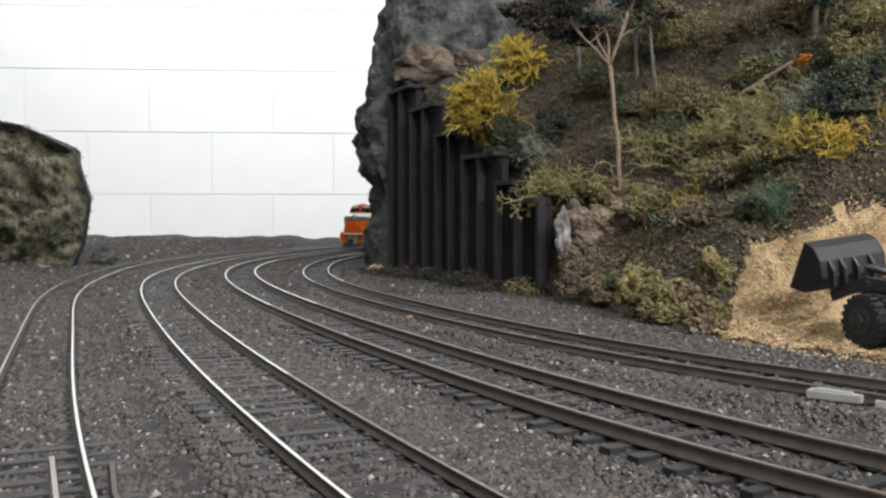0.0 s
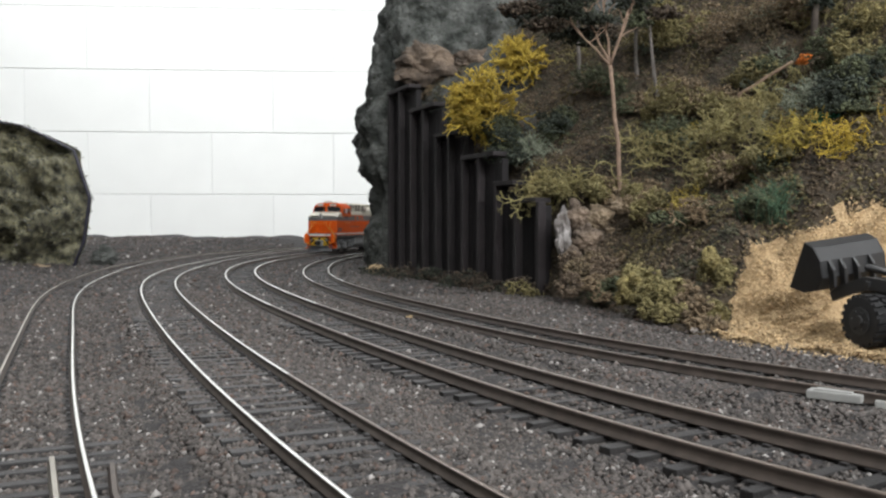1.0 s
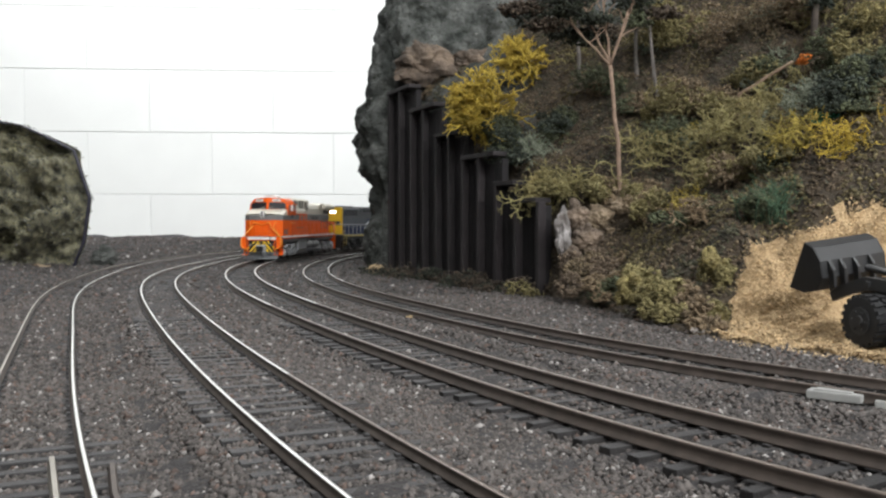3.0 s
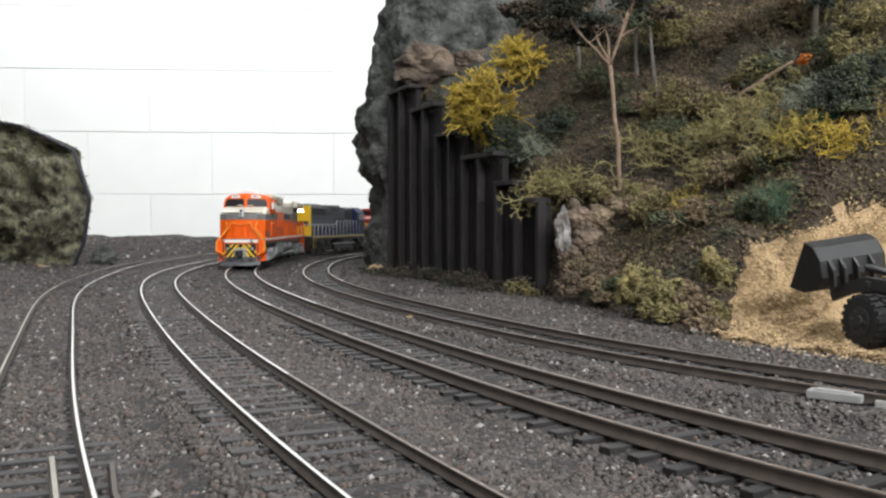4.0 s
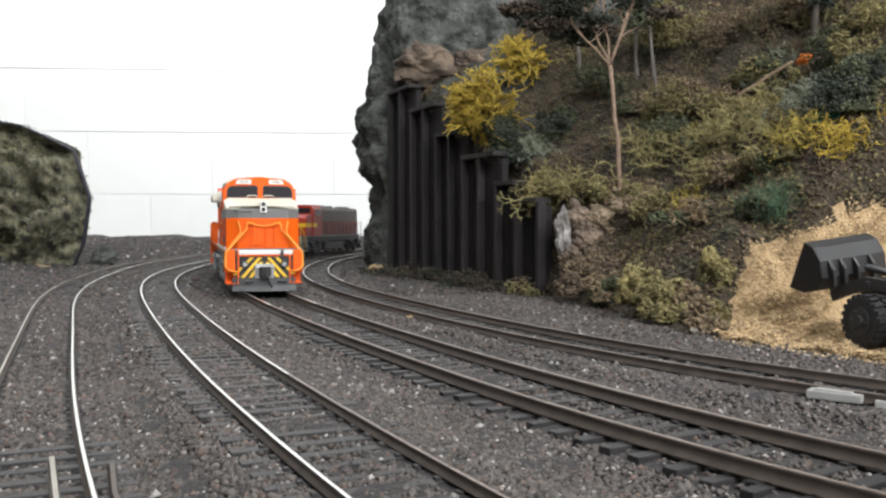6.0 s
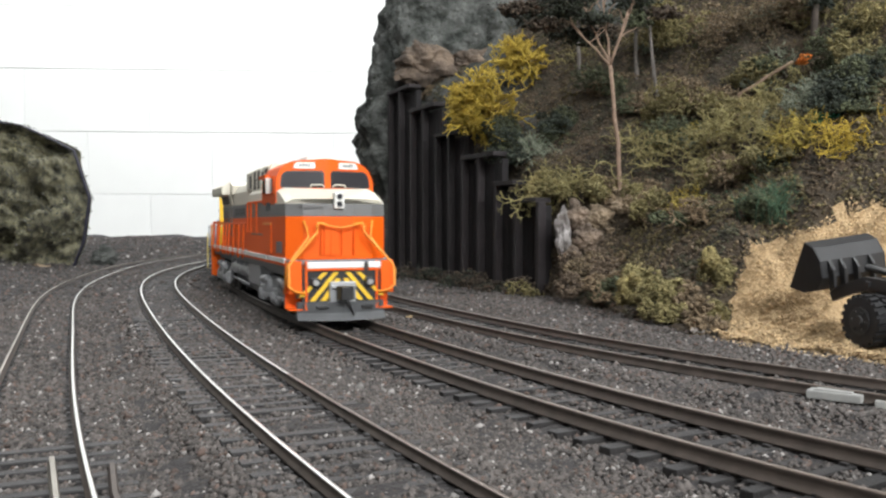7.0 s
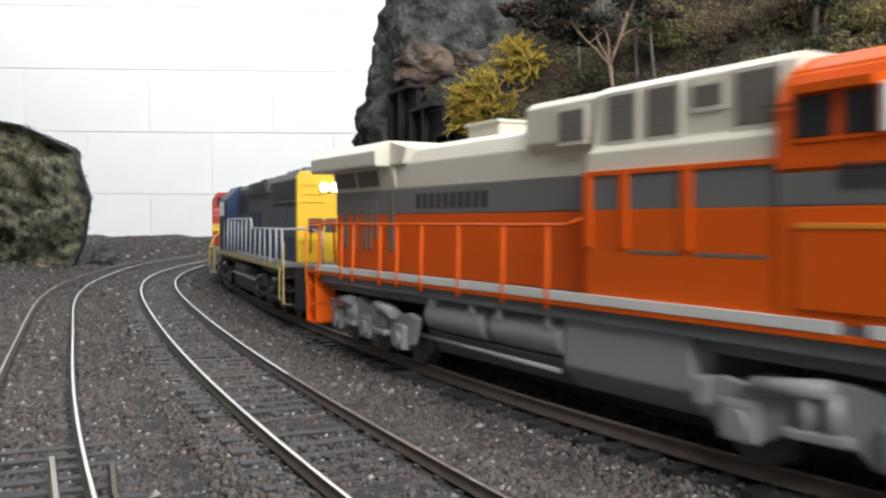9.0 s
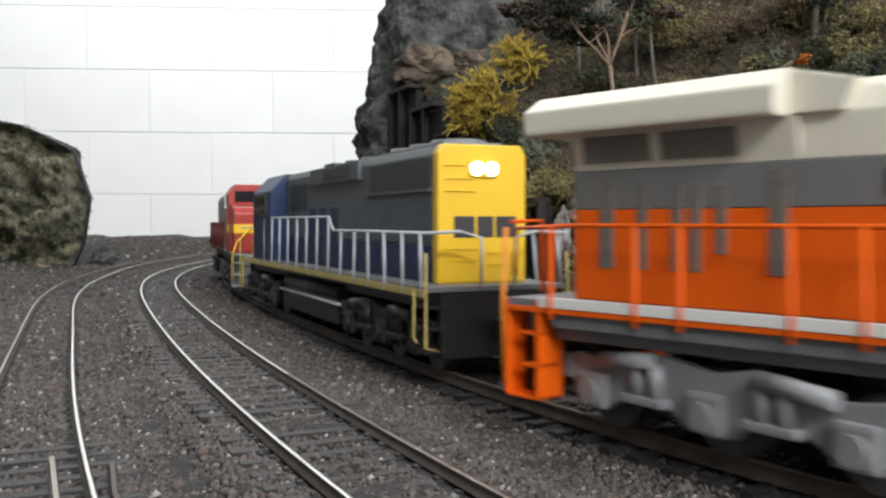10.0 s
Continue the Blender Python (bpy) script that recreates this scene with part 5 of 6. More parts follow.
def fork_tree():
    """The tall bare-stemmed twig tree with a forked top and a thin dark crown."""
    base = Vector((0.0875, 0.4437, 0.036))
    root = tagged(new("tree"), "tall twig tree with bare brown forked trunk and thin dark crown", "tree", "plants on the hillside")
    root.location = base
    bm = bmesh.new()
    fork = Vector((-0.0052, 0.004, 0.074))
    limb(bm, (0.0008, 0, -0.003), fork, 0.00125, 0.0010, 3, 0.022)
    part("trunk", bm, BARK, root, "brown bare trunk", 1.0)
    tips = [(-0.026, 0.004, 0.096), (-0.019, 0.008, 0.106), (-0.008, 0.010, 0.110), (0.004, 0.006, 0.102), (0.010, 0.008, 0.114)]
    for k, t in enumerate(tips):
        bm = bmesh.new()
        limb(bm, fork, t, 0.0007, 0.0003, 10 + k, 0.06)
        t = Vector(t)
        for j in range(3):
            q = fork.lerp(t, 0.5 + 0.16 * j)
            limb(bm, q, q + Vector((random.uniform(-0.012, 0.012), random.uniform(-0.008, 0.008), random.uniform(0.006, 0.016))), 0.0004, 0.00022, 40 + 7 * k + j, 0.2)
        part("branch", bm, BARK, root, "", 1.0)
    crown_mesh(root, (-0.012, 0.006, 0.105), (0.042, 0.022, 0.014), [GREEN_DK, BROWN_D, GREEN_DK], 77, 4200, 16)


def pole_tree(at, top, r, bark, crown_mat, seed, csize=(0.020, 0.018, 0.016), label="slim twig tree with a dark crown"):
    root = tagged(new("tree"), label, "tree", "plants on the hillside")
    root.location = at
    bm = bmesh.new()
    limb(bm, (0, 0, -0.004), top, r, r * 0.7, seed, 0.03)
    part("trunk", bm, bark, root, "", 1.0)
    for k in range(4):
        bm = bmesh.new()
        q = Vector(top) * (0.72 + 0.07 * k)
        limb(bm, q, q + Vector((random.uniform(-0.014, 0.014), random.uniform(-0.012, 0.012), 0.012)), r * 0.5, r * 0.25, seed + k, 0.2)
        part("branch", bm, bark, root, "", 1.0)
    crown_mesh(root, Vector(top) * 1.02, csize, [crown_mat, GREEN_D], seed + 5, 1300, 9)


def lump(name, at, size, material, label, seed=1, mats=None, category="rock", kind=""):
    """An angular rock: a subdivided ball cut by noise."""
    bm = bmesh.new()
    bmesh.ops.create_icosphere(bm, subdivisions=4, radius=1.0)
    for v in bm.verts:
        c = v.co.copy()
        cell = noise.voronoi(c * 1.5 + Vector((seed, 0, 0)))[0]
        edge = noise.voronoi(c * 4.0 + Vector((0, seed, 0)))[0]
        k = 0.78 + 0.34 * fbm(c + Vector((0, seed * 3.1, 0)), 1.3, 5) + 0.34 * (cell[1] - cell[0]) + 0.16 * (edge[1] - edge[0])
        v.co = Vector((c.x * k * size[0], c.y * k * size[1], c.z * k * size[2]))
    ob = new(name, finish(bm, name, material, 1.0, False))
    ob.location = at
    return tagged(ob, label, category, "", kind)


def turf_crumbs():
    """Ground foam sprinkled over the hill: many small crumbs in mixed earth colours."""
    rng = np.random.default_rng(21)
    cs, slots, sizes = [], [], []
    n = 0
    r_ = random.Random(8)
    while n < 62000:
        y = r_.uniform(0.24, 0.72)
        x = r_.uniform(-0.04, 0.52 * y + 0.02)
        v, u, top = hill_frame(x, y)
        if v < 0.002 or chips_here(x, y):
            continue
        rocky = u < 3.5
        if rocky and fbm((x, y, 3), 20, 3) < -0.25:
            continue
        z = hill_z(x, y)
        patch = fbm((x, y, 9), 26, 3)
        pick = 2 if patch > 0.10 else 1 if patch < -0.22 else 0
        if r_.random() < 0.25:
            pick = r_.choice((0, 1, 2, 3))
        cs.append((x, y, z + r_.uniform(-0.0004, 0.0012)))
        slots.append(pick)
        sizes.append(r_.uniform(0.00035, 0.0009) * (1.6 if r_.random() < 0.06 else 1))
        n += 1
    v, f = pebbles(rng, np.array(cs), np.array(sizes) * 1.1, 1.6)
    me = from_arrays("turf", v, f, [TURF_BROWN, TURF_GREEN, TURF_OLIVE, BROWN_P], np.repeat(np.array(slots), 8))
    tagged(new("turf", me), "crumbly brown and olive ground foam covering the hillside", "turf", "", "stuff")


TURF_BROWN = mat("brown_turf_crumb", (0.132, 0.097, 0.063), 0.95, var=0.45, scale=300, bump=0.4, island=0.5)
TURF_GREEN = mat("green_turf_crumb", (0.075, 0.073, 0.044), 0.95, var=0.45, scale=300, bump=0.4, island=0.5)
TURF_OLIVE = mat("olive_turf_crumb", (0.168, 0.138, 0.066), 0.95, var=0.45, scale=300, bump=0.4, island=0.5)
TAN_TURF = mat("tan_turf_crumb", (0.175, 0.130, 0.090), 0.95, var=0.4, scale=300, bump=0.3, island=0.5)
BROWN_P = mat("pale_brown_crumb", (0.213, 0.163, 0.100), 0.95, var=0.4, scale=300, bump=0.3, island=0.5)
PALE_SLAB = mat("pale_grey_plastic", (0.30, 0.30, 0.285), 0.6, var=0.2, scale=200, bump=0.3)
DARK_TYRE = mat("black_rubber", (0.012, 0.012, 0.013), 0.6, var=0.3, scale=300, bump=0.3)
LOADER_GREY = mat("charcoal_plastic", (0.030, 0.030, 0.031), 0.42, var=0.2, scale=150, bump=0.1)


def chip_grains():
    rng = np.random.default_rng(31)
    r_ = random.Random(9)
    cs = []
    tries = 0
    while len(cs) < 30000 and tries < 160000:
        tries += 1
        y = r_.uniform(0.20, 0.42)
        x = r_.uniform(0.075, 0.53 * y + 0.02)
        v, u, top = hill_frame(x, y)
        if v < -0.004 + r_.gauss(0, 0.003) or not chips_here(x + r_.gauss(0, 0.002), y):
            continue
        cs.append((x, y, max(hill_z(x, y), -0.0045) + r_.uniform(-0.0002, 0.0006)))
    v, f = pebbles(rng, np.array(cs), rng.uniform(0.00028, 0.00062, len(cs)), 1.2)
    me = from_arrays("sawdust", v, f, [CHIP, CHIPS], np.repeat((rng.random(len(cs)) < 0.4).astype(int), 8))
    tagged(new("sawdust", me), "loose bank of tan sawdust grains under the loader", "sawdust", "", "stuff")


def scraps():
    for at, size, m, label, seed in (
            ((0.0838, 0.2962, -0.0026), (0.0028, 0.0016, 0.0013), ROCK_WHITE, "white plaster crumb beside the inner track", 3),
            ((-0.0119, 0.3340, -0.0022), (0.0022, 0.0011, 0.0007), CHIP, "tan wood crumb lying by the rail", 5),
            ((-0.0488, 0.6558, -0.0015), (0.006, 0.004, 0.0045), CHIP, "yellowish crumb heap at the foot of the cliff", 6),
            ((0.0739, 0.6303, 0.1734), (0.004, 0.003, 0.003), ROCK_WHITE, "white plaster crumb high on the hillside", 8),
            ((-0.352, 0.79, -0.007), (0.010, 0.006, 0.004), ROCK_TAN, "pale stone at the foot of the mossy rock", 9),
            ((-0.322, 0.86, -0.001), (0.014, 0.010, 0.011), ROCK, "grey stone at the end of the mossy rock", 10)):
        lump("stone", at, size, m, label, seed)
    bm = bmesh.new()
    box(bm, -5.2, 5.2, -2.0, 2.0, -1.0, 0.7, 0, 0.3)
    box(bm, -3.8, 3.4, -1.5, 1.5, 0.6, 1.0, 0, 0.15)
    ob = tagged(new("track_plate", finish(bm, "track_plate", PALE_SLAB, MM)), "pale grey plastic plate lying against the inner rail", "track plate")
    ob.matrix_basis = pose(0.0775, 0.1775, -0.0012, 0, 0, -38)
    bm = bmesh.new()
    box(bm, -2.4, 2.4, -1.6, 1.6, -1.0, 0.5, 0, 0.3)
    ob = tagged(new("track_plate", finish(bm, "track_plate", PALE_SLAB, MM)), "short pale grey plastic plate beside the inner rail", "track plate")
    ob.matrix_basis = pose(0.0850, 0.1712, -0.0016, 0, 0, -33)


def guard_rails():
    """Short check rails of the turnout in the near siding, on longer ties."""
    ln = LINES["a"]
    root = tagged(new("turnout_rails"), "short dull check rails and long ties of a siding turnout", "railway track")
    for off, s0, s1, bend in ((-0.0036, -0.07, 0.016, 0.0), (-0.0110, -0.07, 0.010, 0.0012)):
        ss = np.arange(s0, s1, 0.004)
        x, y, th = ln.at(ss)
        o = off - bend * np.clip((ss - s1 + 0.02) / 0.02, 0, 1)
        bm = bmesh.new()
        rows = []
        for xi, yi, ti, oi in zip(x, y, th, o):
            rows.append([bm.verts.new((xi - math.sin(ti) * (oi + w), yi + math.cos(ti) * (oi + w), ln.z - ln.rail + h)) for w, h in ((-0.0007, 0), (-0.00034, 0.0015), (0.00034, 0.0015), (0.0007, 0))])
        for a, b in zip(rows, rows[1:]):
            for k in range(3):
                bm.faces.new((a[k], a[k + 1], b[k + 1], b[k]))
        bm.faces.new(rows[0])
        bm.faces.new(rows[-1][::-1])
        part("check_rail", bm, RAIL_WORN if off > -0.01 else RAIL_SIDE, root, "", 1.0)
    s = -0.062
    while s < 0.03:
        x, y, th = ln.at(s)
        bm = bmesh.new()
        box(bm, -1.2, 1.2, -19, 16, -1.6, 0.0, 0, 0.2)
        ob = part("tie", bm, TIE, root)
        ob.matrix_basis = pose(x, y, ln.z - ln.rail + 0.0002, 0, 0, math.degrees(th))
        s += 0.0067


def loader():
    """A black toy wheel loader nosing into the sawdust, bucket forward (x), millimetres."""
    root = tagged(new("wheel_loader"), "black plastic model wheel loader on the tan sawdust bank", "wheel loader")
    root.matrix_basis = pose(0.1290, 0.2550, -0.0018, 0, -4, 106)
    lugs = []
    for half in (-1, 1):
        bm = bmesh.new()
        vs = []
        for rr in (6.4, 7.5):
            for da, yy in ((-0.09, 0.3), (0.09, 0.3), (0.16, 3.3), (-0.02, 3.3)):
                vs.append(bm.verts.new((rr * math.cos(half * 0.08 + da), half * yy, rr * math.sin(half * 0.08 + da))))
        for q in ((0, 1, 2, 3), (7, 6, 5, 4), (0, 4, 5, 1), (1, 5, 6, 2), (2, 6, 7, 3), (3, 7, 4, 0)):
            bm.faces.new([vs[i] for i in q])
        lugs.append(finish(bm, "lug", DARK_TYRE, MM))

    def wheel(x, y):
        bm = bmesh.new()
        sd = 1 if y > 0 else -1
        tube(bm, [(0, -3.4, 0), (0, -2.9, 0), (0, 2.9, 0), (0, 3.4, 0)], 6.6, 30)
        w = part("wheel", bm, DARK_TYRE, root, "black lugged tyre")
        w.location = (x * MM, y * MM, 7.2 * MM)
        for k in range(20):
            for half in (0, 1):
                ob = new("lug", lugs[half])
                ob.parent = w
                ob.matrix_basis = Matrix.Rotation(-2 * math.pi * k / 20, 4, "Y")
        bm = bmesh.new()
        rod(bm, (0, sd * 2.6, 0), (0, sd * 3.7, 0), 3.9, 22)
        rod(bm, (0, sd * 3.5, 0), (0, sd * 4.3, 0), 1.6, 14)
        for k in range(6):
            a = k * math.pi / 3
            rod(bm, (2.7 * math.cos(a), sd * 3.5, 2.7 * math.sin(a)), (2.7 * math.cos(a), sd * 4.0, 2.7 * math.sin(a)), 0.4, 6)
        part("rim", bm, LOADER_GREY, w, "dark wheel rim with bolts")
    for x in (0, -34):
        for y in (10.5, -10.5):
            wheel(x, y)
    bm = bmesh.new()
    box(bm, -9, 7, -5, 5, 5, 15, 0, 0.6)
    box(bm, -2, 2, -9, 9, 5.5, 9, 0, 0.5)
    part("front_frame", bm, LOADER_GREY, root)
    bm = bmesh.new()
    box(bm, -52, -12, -7.5, 7.5, 6, 18, 0, 1.0)
    box(bm, -52, -30, -6.5, 6.5, 18, 24, 0, 1.0)
    part("rear_body", bm, LOADER_GREY, root)
    bm = bmesh.new()
    prism(bm, [(-29, 18), (-13, 18), (-14, 33), (-28, 33)], "y", -6, 6, 0, 0.6)
    part("cab", bm, GLASS, root, "dark glazed cab")
    for y in (-5.5, 5.5):
        bm = bmesh.new()
        prism(bm, [(-8, 15), (-6, 18.5), (8, 18.5), (18, 14.5), (22, 12.0), (20.5, 9.5), (15, 12.0), (6, 15.2)], "y", y - 0.9, y + 0.9, 0, 0.25)
        part("lift_arm", bm, LOADER_GREY, root)
        wire(root, "cylinder", [(-6, y * 0.8, 12), (10, y * 0.8, 15.2)], 0.9, BLACKP)
    wire(root, "cylinder", [(-4, 0, 19), (14, 0, 20.4)], 1.2, BLACKP)
    bm = bmesh.new()
    rod(bm, (8, -6.5, 17), (8, 6.5, 17), 1.3, 12)
    box(bm, 5.0, 6.6, 6.2, 7.2, 16.0, 17.4, 0, 0.2)
    part("cross_tube", bm, LOADER_GREY, root)
    # bucket: a curved shell with thick walls, side plates and a lip
    outer = [(35, 10.8), (28, 10.0), (22.5, 11.4), (19.6, 15.6), (20.2, 20.6), (23.0, 24.4), (27.0, 25.8)]
    bm = bmesh.new()
    inner = [(x + (1.0 if x < 33 else 0.0), z + (1.1 if z < 16 else -0.6)) for x, z in outer]
    prism(bm, outer + inner[::-1], "y", -13.5, 9.0)
    part_b = part("bucket", bm, LOADER_GREY, root, "charcoal bucket, scratched and dusty")
    part_b.rotation_euler = (radians(-7), 0, 0)
    part_b.location = (0, 0, 0.0022)
    for y in (-13.9, 8.6):
        bm = bmesh.new()
        prism(bm, outer, "y", y, y + 0.8, 0, 0.15)
        part("side_plate", bm, BLACKP, part_b)
    for y in (-8, -2.4, 2.4, 6.4):
        bm = bmesh.new()
        prism(bm, [(19.6, 11.4), (20.0, 20.8), (17.6, 18.0), (17.4, 12.9)], "y", y - 0.5, y + 0.5, 0, 0.1)
        part("bracket", bm, LOADER_GREY, part_b)
    return root


def planting():
    fork_tree()
    pole_tree((0.1105, 0.5166, 0.110), (-0.002, 0.006, 0.062), 0.0013, BARK_GREY, GREEN_D, 51, label="grey slim twig tree with a dark crown")
    pole_tree((0.1159, 0.4876, 0.095), (-0.0055, 0.004, 0.056), 0.0011, BARK_GREY, GREEN_O, 61, label="pale slim twig tree with an olive crown")
    pole_tree((0.0821, 0.5550, 0.116), (0.001, 0.004, 0.058), 0.0013, BARK_GREY, GREEN_D, 71, label="short grey twig tree among dark foliage")
    pole_tree((0.1844, 0.4525, 0.114), (0.002, 0.002, 0.034), 0.0022, BARK_DARK, GREEN_B, 81, (0.020, 0.016, 0.012), "dark-stemmed tree with green crown high on the hill")
    pole_tree((0.2156, 0.4567, 0.130), (0.001, 0.004, 0.040), 0.0014, BARK_DARK, BROWN_F, 91, label="dark slim tree at the top of the hillside")
    Y = "yellow branching lichen bush on the hillside"
    lichen("lichen_bush", (0.0255, 0.535, 0.099), 0.0290, YELLOW_L, "large bright yellow lichen bush above the timber wall", seed=4, stems=46, depth=4, low=-1.1, lean=(-0.05, -0.1, 0), r0=0.00088)
    lichen("lichen_bush", (0.0160, 0.530, 0.104), 0.0200, YELLOW_L, "small bright yellow lichen tuft above the timber wall", seed=14, stems=24, depth=4, low=-0.8, r0=0.00082)
    lichen("lichen_bush", (0.0480, 0.578, 0.134), 0.0235, YELLOW_L, "bright yellow lichen bush beside the rock", seed=5, stems=38, depth=4, low=-0.9, r0=0.00088)
    bm = bmesh.new()
    limb(bm, (0.056, 0.572, 0.095), (0.048, 0.578, 0.126), 0.0009, 0.0005, 7, 0.15)
    limb(bm, (0.050, 0.556, 0.085), (0.030, 0.541, 0.098), 0.0009, 0.0005, 8, 0.15)
    tagged(new("twig", finish(bm, "twig", BARK_DARK)), "dark twigs under the yellow lichen", "twig", "plants on the hillside")
    lichen("lichen_bush", (0.1580, 0.353, 0.063), 0.0185, YELLOW_L, Y, seed=6, stems=40, depth=4, spread=1.4, lean=(0.1, -0.1, -0.3), r0=0.00036, low=-0.2)
    lichen("lichen_bush", (0.1490, 0.366, 0.064), 0.020, YELLOW_D, Y, seed=16, stems=30, depth=4, spread=1.3, r0=0.00036)
    for k, (p, s, m) in enumerate((((0.1059, 0.4581, 0.060), 0.032, OLIVE_L), ((0.1272, 0.4428, 0.062), 0.030, OLIVE_L), ((0.146, 0.400, 0.064), 0.027, OLIVE_L), ((0.136, 0.42, 0.070), 0.022, OLIVE_L),
                                   ((0.1088, 0.3996, 0.036), 0.016, YELLOW_D), ((0.0567, 0.4757, 0.046), 0.022, OLIVE_L), ((0.066, 0.462, 0.046), 0.022, OLIVE_L), ((0.090, 0.58, 0.128), 0.022, OLIVE_L),
                                   ((0.175, 0.41, 0.086), 0.022, GREY_L), ((0.0526, 0.508, 0.070), 0.020, GREY_L), ((0.1200, 0.4100, 0.048), 0.016, OLIVE_L), ((0.160, 0.39, 0.080), 0.022, GREY_L))):
        lichen("lichen_bush", p, s, m, "tangled %s lichen bush on the hillside" % {"olive_lichen": "olive", "dull_yellow_lichen": "dull yellow", "grey_green_lichen": "grey-green"}[m.name],
               seed=30 + k, stems=24, depth=4, spread=1.1, r0=0.00036)
    lichen("lichen_bush", (0.045, 0.466, 0.046), 0.020, OLIVE_L, "olive lichen sprig hanging over the timber wall", seed=66, stems=6, depth=4, lean=(-0.3, -0.4, -1.2), r0=0.0004)
    F = "foam_bush"
    foam(F, (0.0526, 0.515, 0.070), (0.024, 0.018, 0.016), GREEN_B, "dark blue-green foam bush behind the timber wall", seed=1, mats=[GREEN_B, GREEN_D])
    foam(F, (0.036, 0.530, 0.082), (0.014, 0.012, 0.012), GREEN_D, "dark green foam bush under the yellow lichen", seed=2)
    foam(F, (0.060, 0.470, 0.046), (0.017, 0.012, 0.014), GREEN_O, "olive foam bush at the end of the timber wall", seed=3, mats=[GREEN_O, OLIVE_F])
    foam(F, (0.080, 0.450, 0.043), (0.012, 0.010, 0.010), GREEN_O, "small olive foam bush at the tree's foot", seed=4, mats=[GREEN_O, BROWN_F])
    foam(F, (0.096, 0.446, 0.044), (0.013, 0.010, 0.010), GREEN_O, "olive-brown foam bush beside the bare trunk", seed=44, mats=[GREEN_O, BROWN_F])
    foam(F, (0.1388, 0.525, 0.138), (0.026, 0.020, 0.020), GREEN_O, "olive foam bush high on the hillside", seed=5, grains=2400, mats=[GREEN_O, OLIVE_F])
    foam(F, (0.150, 0.515, 0.128), (0.016, 0.012, 0.014), GREEN_D, "dark foam bush on the upper hillside", seed=55)
    foam(F, (0.1652, 0.479, 0.130), (0.026, 0.018, 0.020), BROWN_F, "brown foam bush high on the hillside", seed=6, grains=2200, mats=[BROWN_F, BROWN_P])
    foam(F, (0.185, 0.475, 0.136), (0.022, 0.016, 0.016), BROWN_F, "brown and olive foam bush at the hilltop", seed=56, mats=[BROWN_F, GREEN_O])
    foam(F, (0.1356, 0.468, 0.090), (0.026, 0.018, 0.016), GREEN_O, "broad olive foam mound on the slope", seed=7, grains=2400, mats=[GREEN_O, BROWN_F])
    foam(F, (0.120, 0.478, 0.088), (0.014, 0.012, 0.012), GREEN_O, "olive foam mound beside a slim trunk", seed=57, mats=[GREEN_O, BROWN_F])
    foam(F, (0.1663, 0.368, 0.080), (0.018, 0.014, 0.013), GREEN_B, "dark blue-green foam bush on the slope", seed=8, mats=[GREEN_B, GREEN_D])
    foam(F, (0.178, 0.380, 0.092), (0.018, 0.014, 0.013), GREEN_D, "dark green foam bush on the upper slope", seed=58, mats=[GREEN_D, GREEN_B])
    foam(F, (0.1892, 0.425, 0.104), (0.018, 0.014, 0.014), GREEN_D, "dark green foam bush below the hilltop", seed=9, mats=[GREEN_D, GREEN_O])
    foam(F, (0.205, 0.440, 0.122), (0.018, 0.014, 0.014), GREEN_O, "olive foam bush at the upper edge", seed=59, mats=[GREEN_O, OLIVE_F])
    foam(F, (0.1253, 0.350, 0.036), (0.010, 0.008, 0.008), GREEN_D, "dark foam bush at the edge of the sawdust", seed=10)
    foam(F, (0.0755, 0.346, 0.004), (0.0095, 0.009, 0.0105), GREEN_O, "knobbly olive foam bush at the foot of the hill", seed=11, grains=2200, mats=[GREEN_O, OLIVE_F])
    foam(F, (0.0865, 0.330, 0.000), (0.0105, 0.008, 0.0110), GREEN_O, "knobbly olive foam bush beside the sawdust", seed=12, grains=2200, mats=[GREEN_O, BROWN_F])
    foam(F, (0.1000, 0.332, 0.010), (0.0085, 0.007, 0.0105), OLIVE_F, "light olive foam bush above the sawdust edge", seed=13, grains=1100, mats=[GREEN_O, OLIVE_F])
    foam(F, (0.088, 0.298, -0.004), (0.006, 0.005, 0.005), BROWN_F, "low brown foam tuft at the sawdust edge", seed=14, grains=500)
    foam(F, (0.0930, 0.316, -0.002), (0.0080, 0.006, 0.0070), GREEN_O, "small olive-brown foam bush against the sawdust", seed=213, grains=1100, mats=[GREEN_O, BROWN_F])
    # dark clump added to give the shaded gap along the sawdust boundary
    foam(F, (0.1130, 0.338, 0.016), (0.0060, 0.006, 0.0080), GREEN_DK, "dark tuft added as the shaded gap at the sawdust edge", seed=214, grains=700, mats=[GREEN_DK, BROWN_D])
    foam(F, (0.0674, 0.415, 0.002), (0.013, 0.010, 0.011), TAN_TURF, "pale pinkish-tan turf tuft at the foot of the hill", seed=15, grains=1800, mats=[TAN_TURF, BROWN_P])
    foam(F, (0.0690, 0.425, 0.010), (0.012, 0.008, 0.009), TAN_TURF, "pale tan crumbly turf beside the timber wall", seed=215, grains=1800, mats=[TAN_TURF, BROWN_P])
    foam(F, (0.0820, 0.418, 0.012), (0.012, 0.008, 0.008), TAN_TURF, "tan and brown crumbly turf on the lower slope", seed=216, grains=1500, mats=[TAN_TURF, BROWN_F])
    foam(F, (0.074, 0.392, 0.002), (0.012, 0.010, 0.009), BROWN_F, "brown turf mound beside the ballast", seed=17, mats=[BROWN_F, GREEN_D])
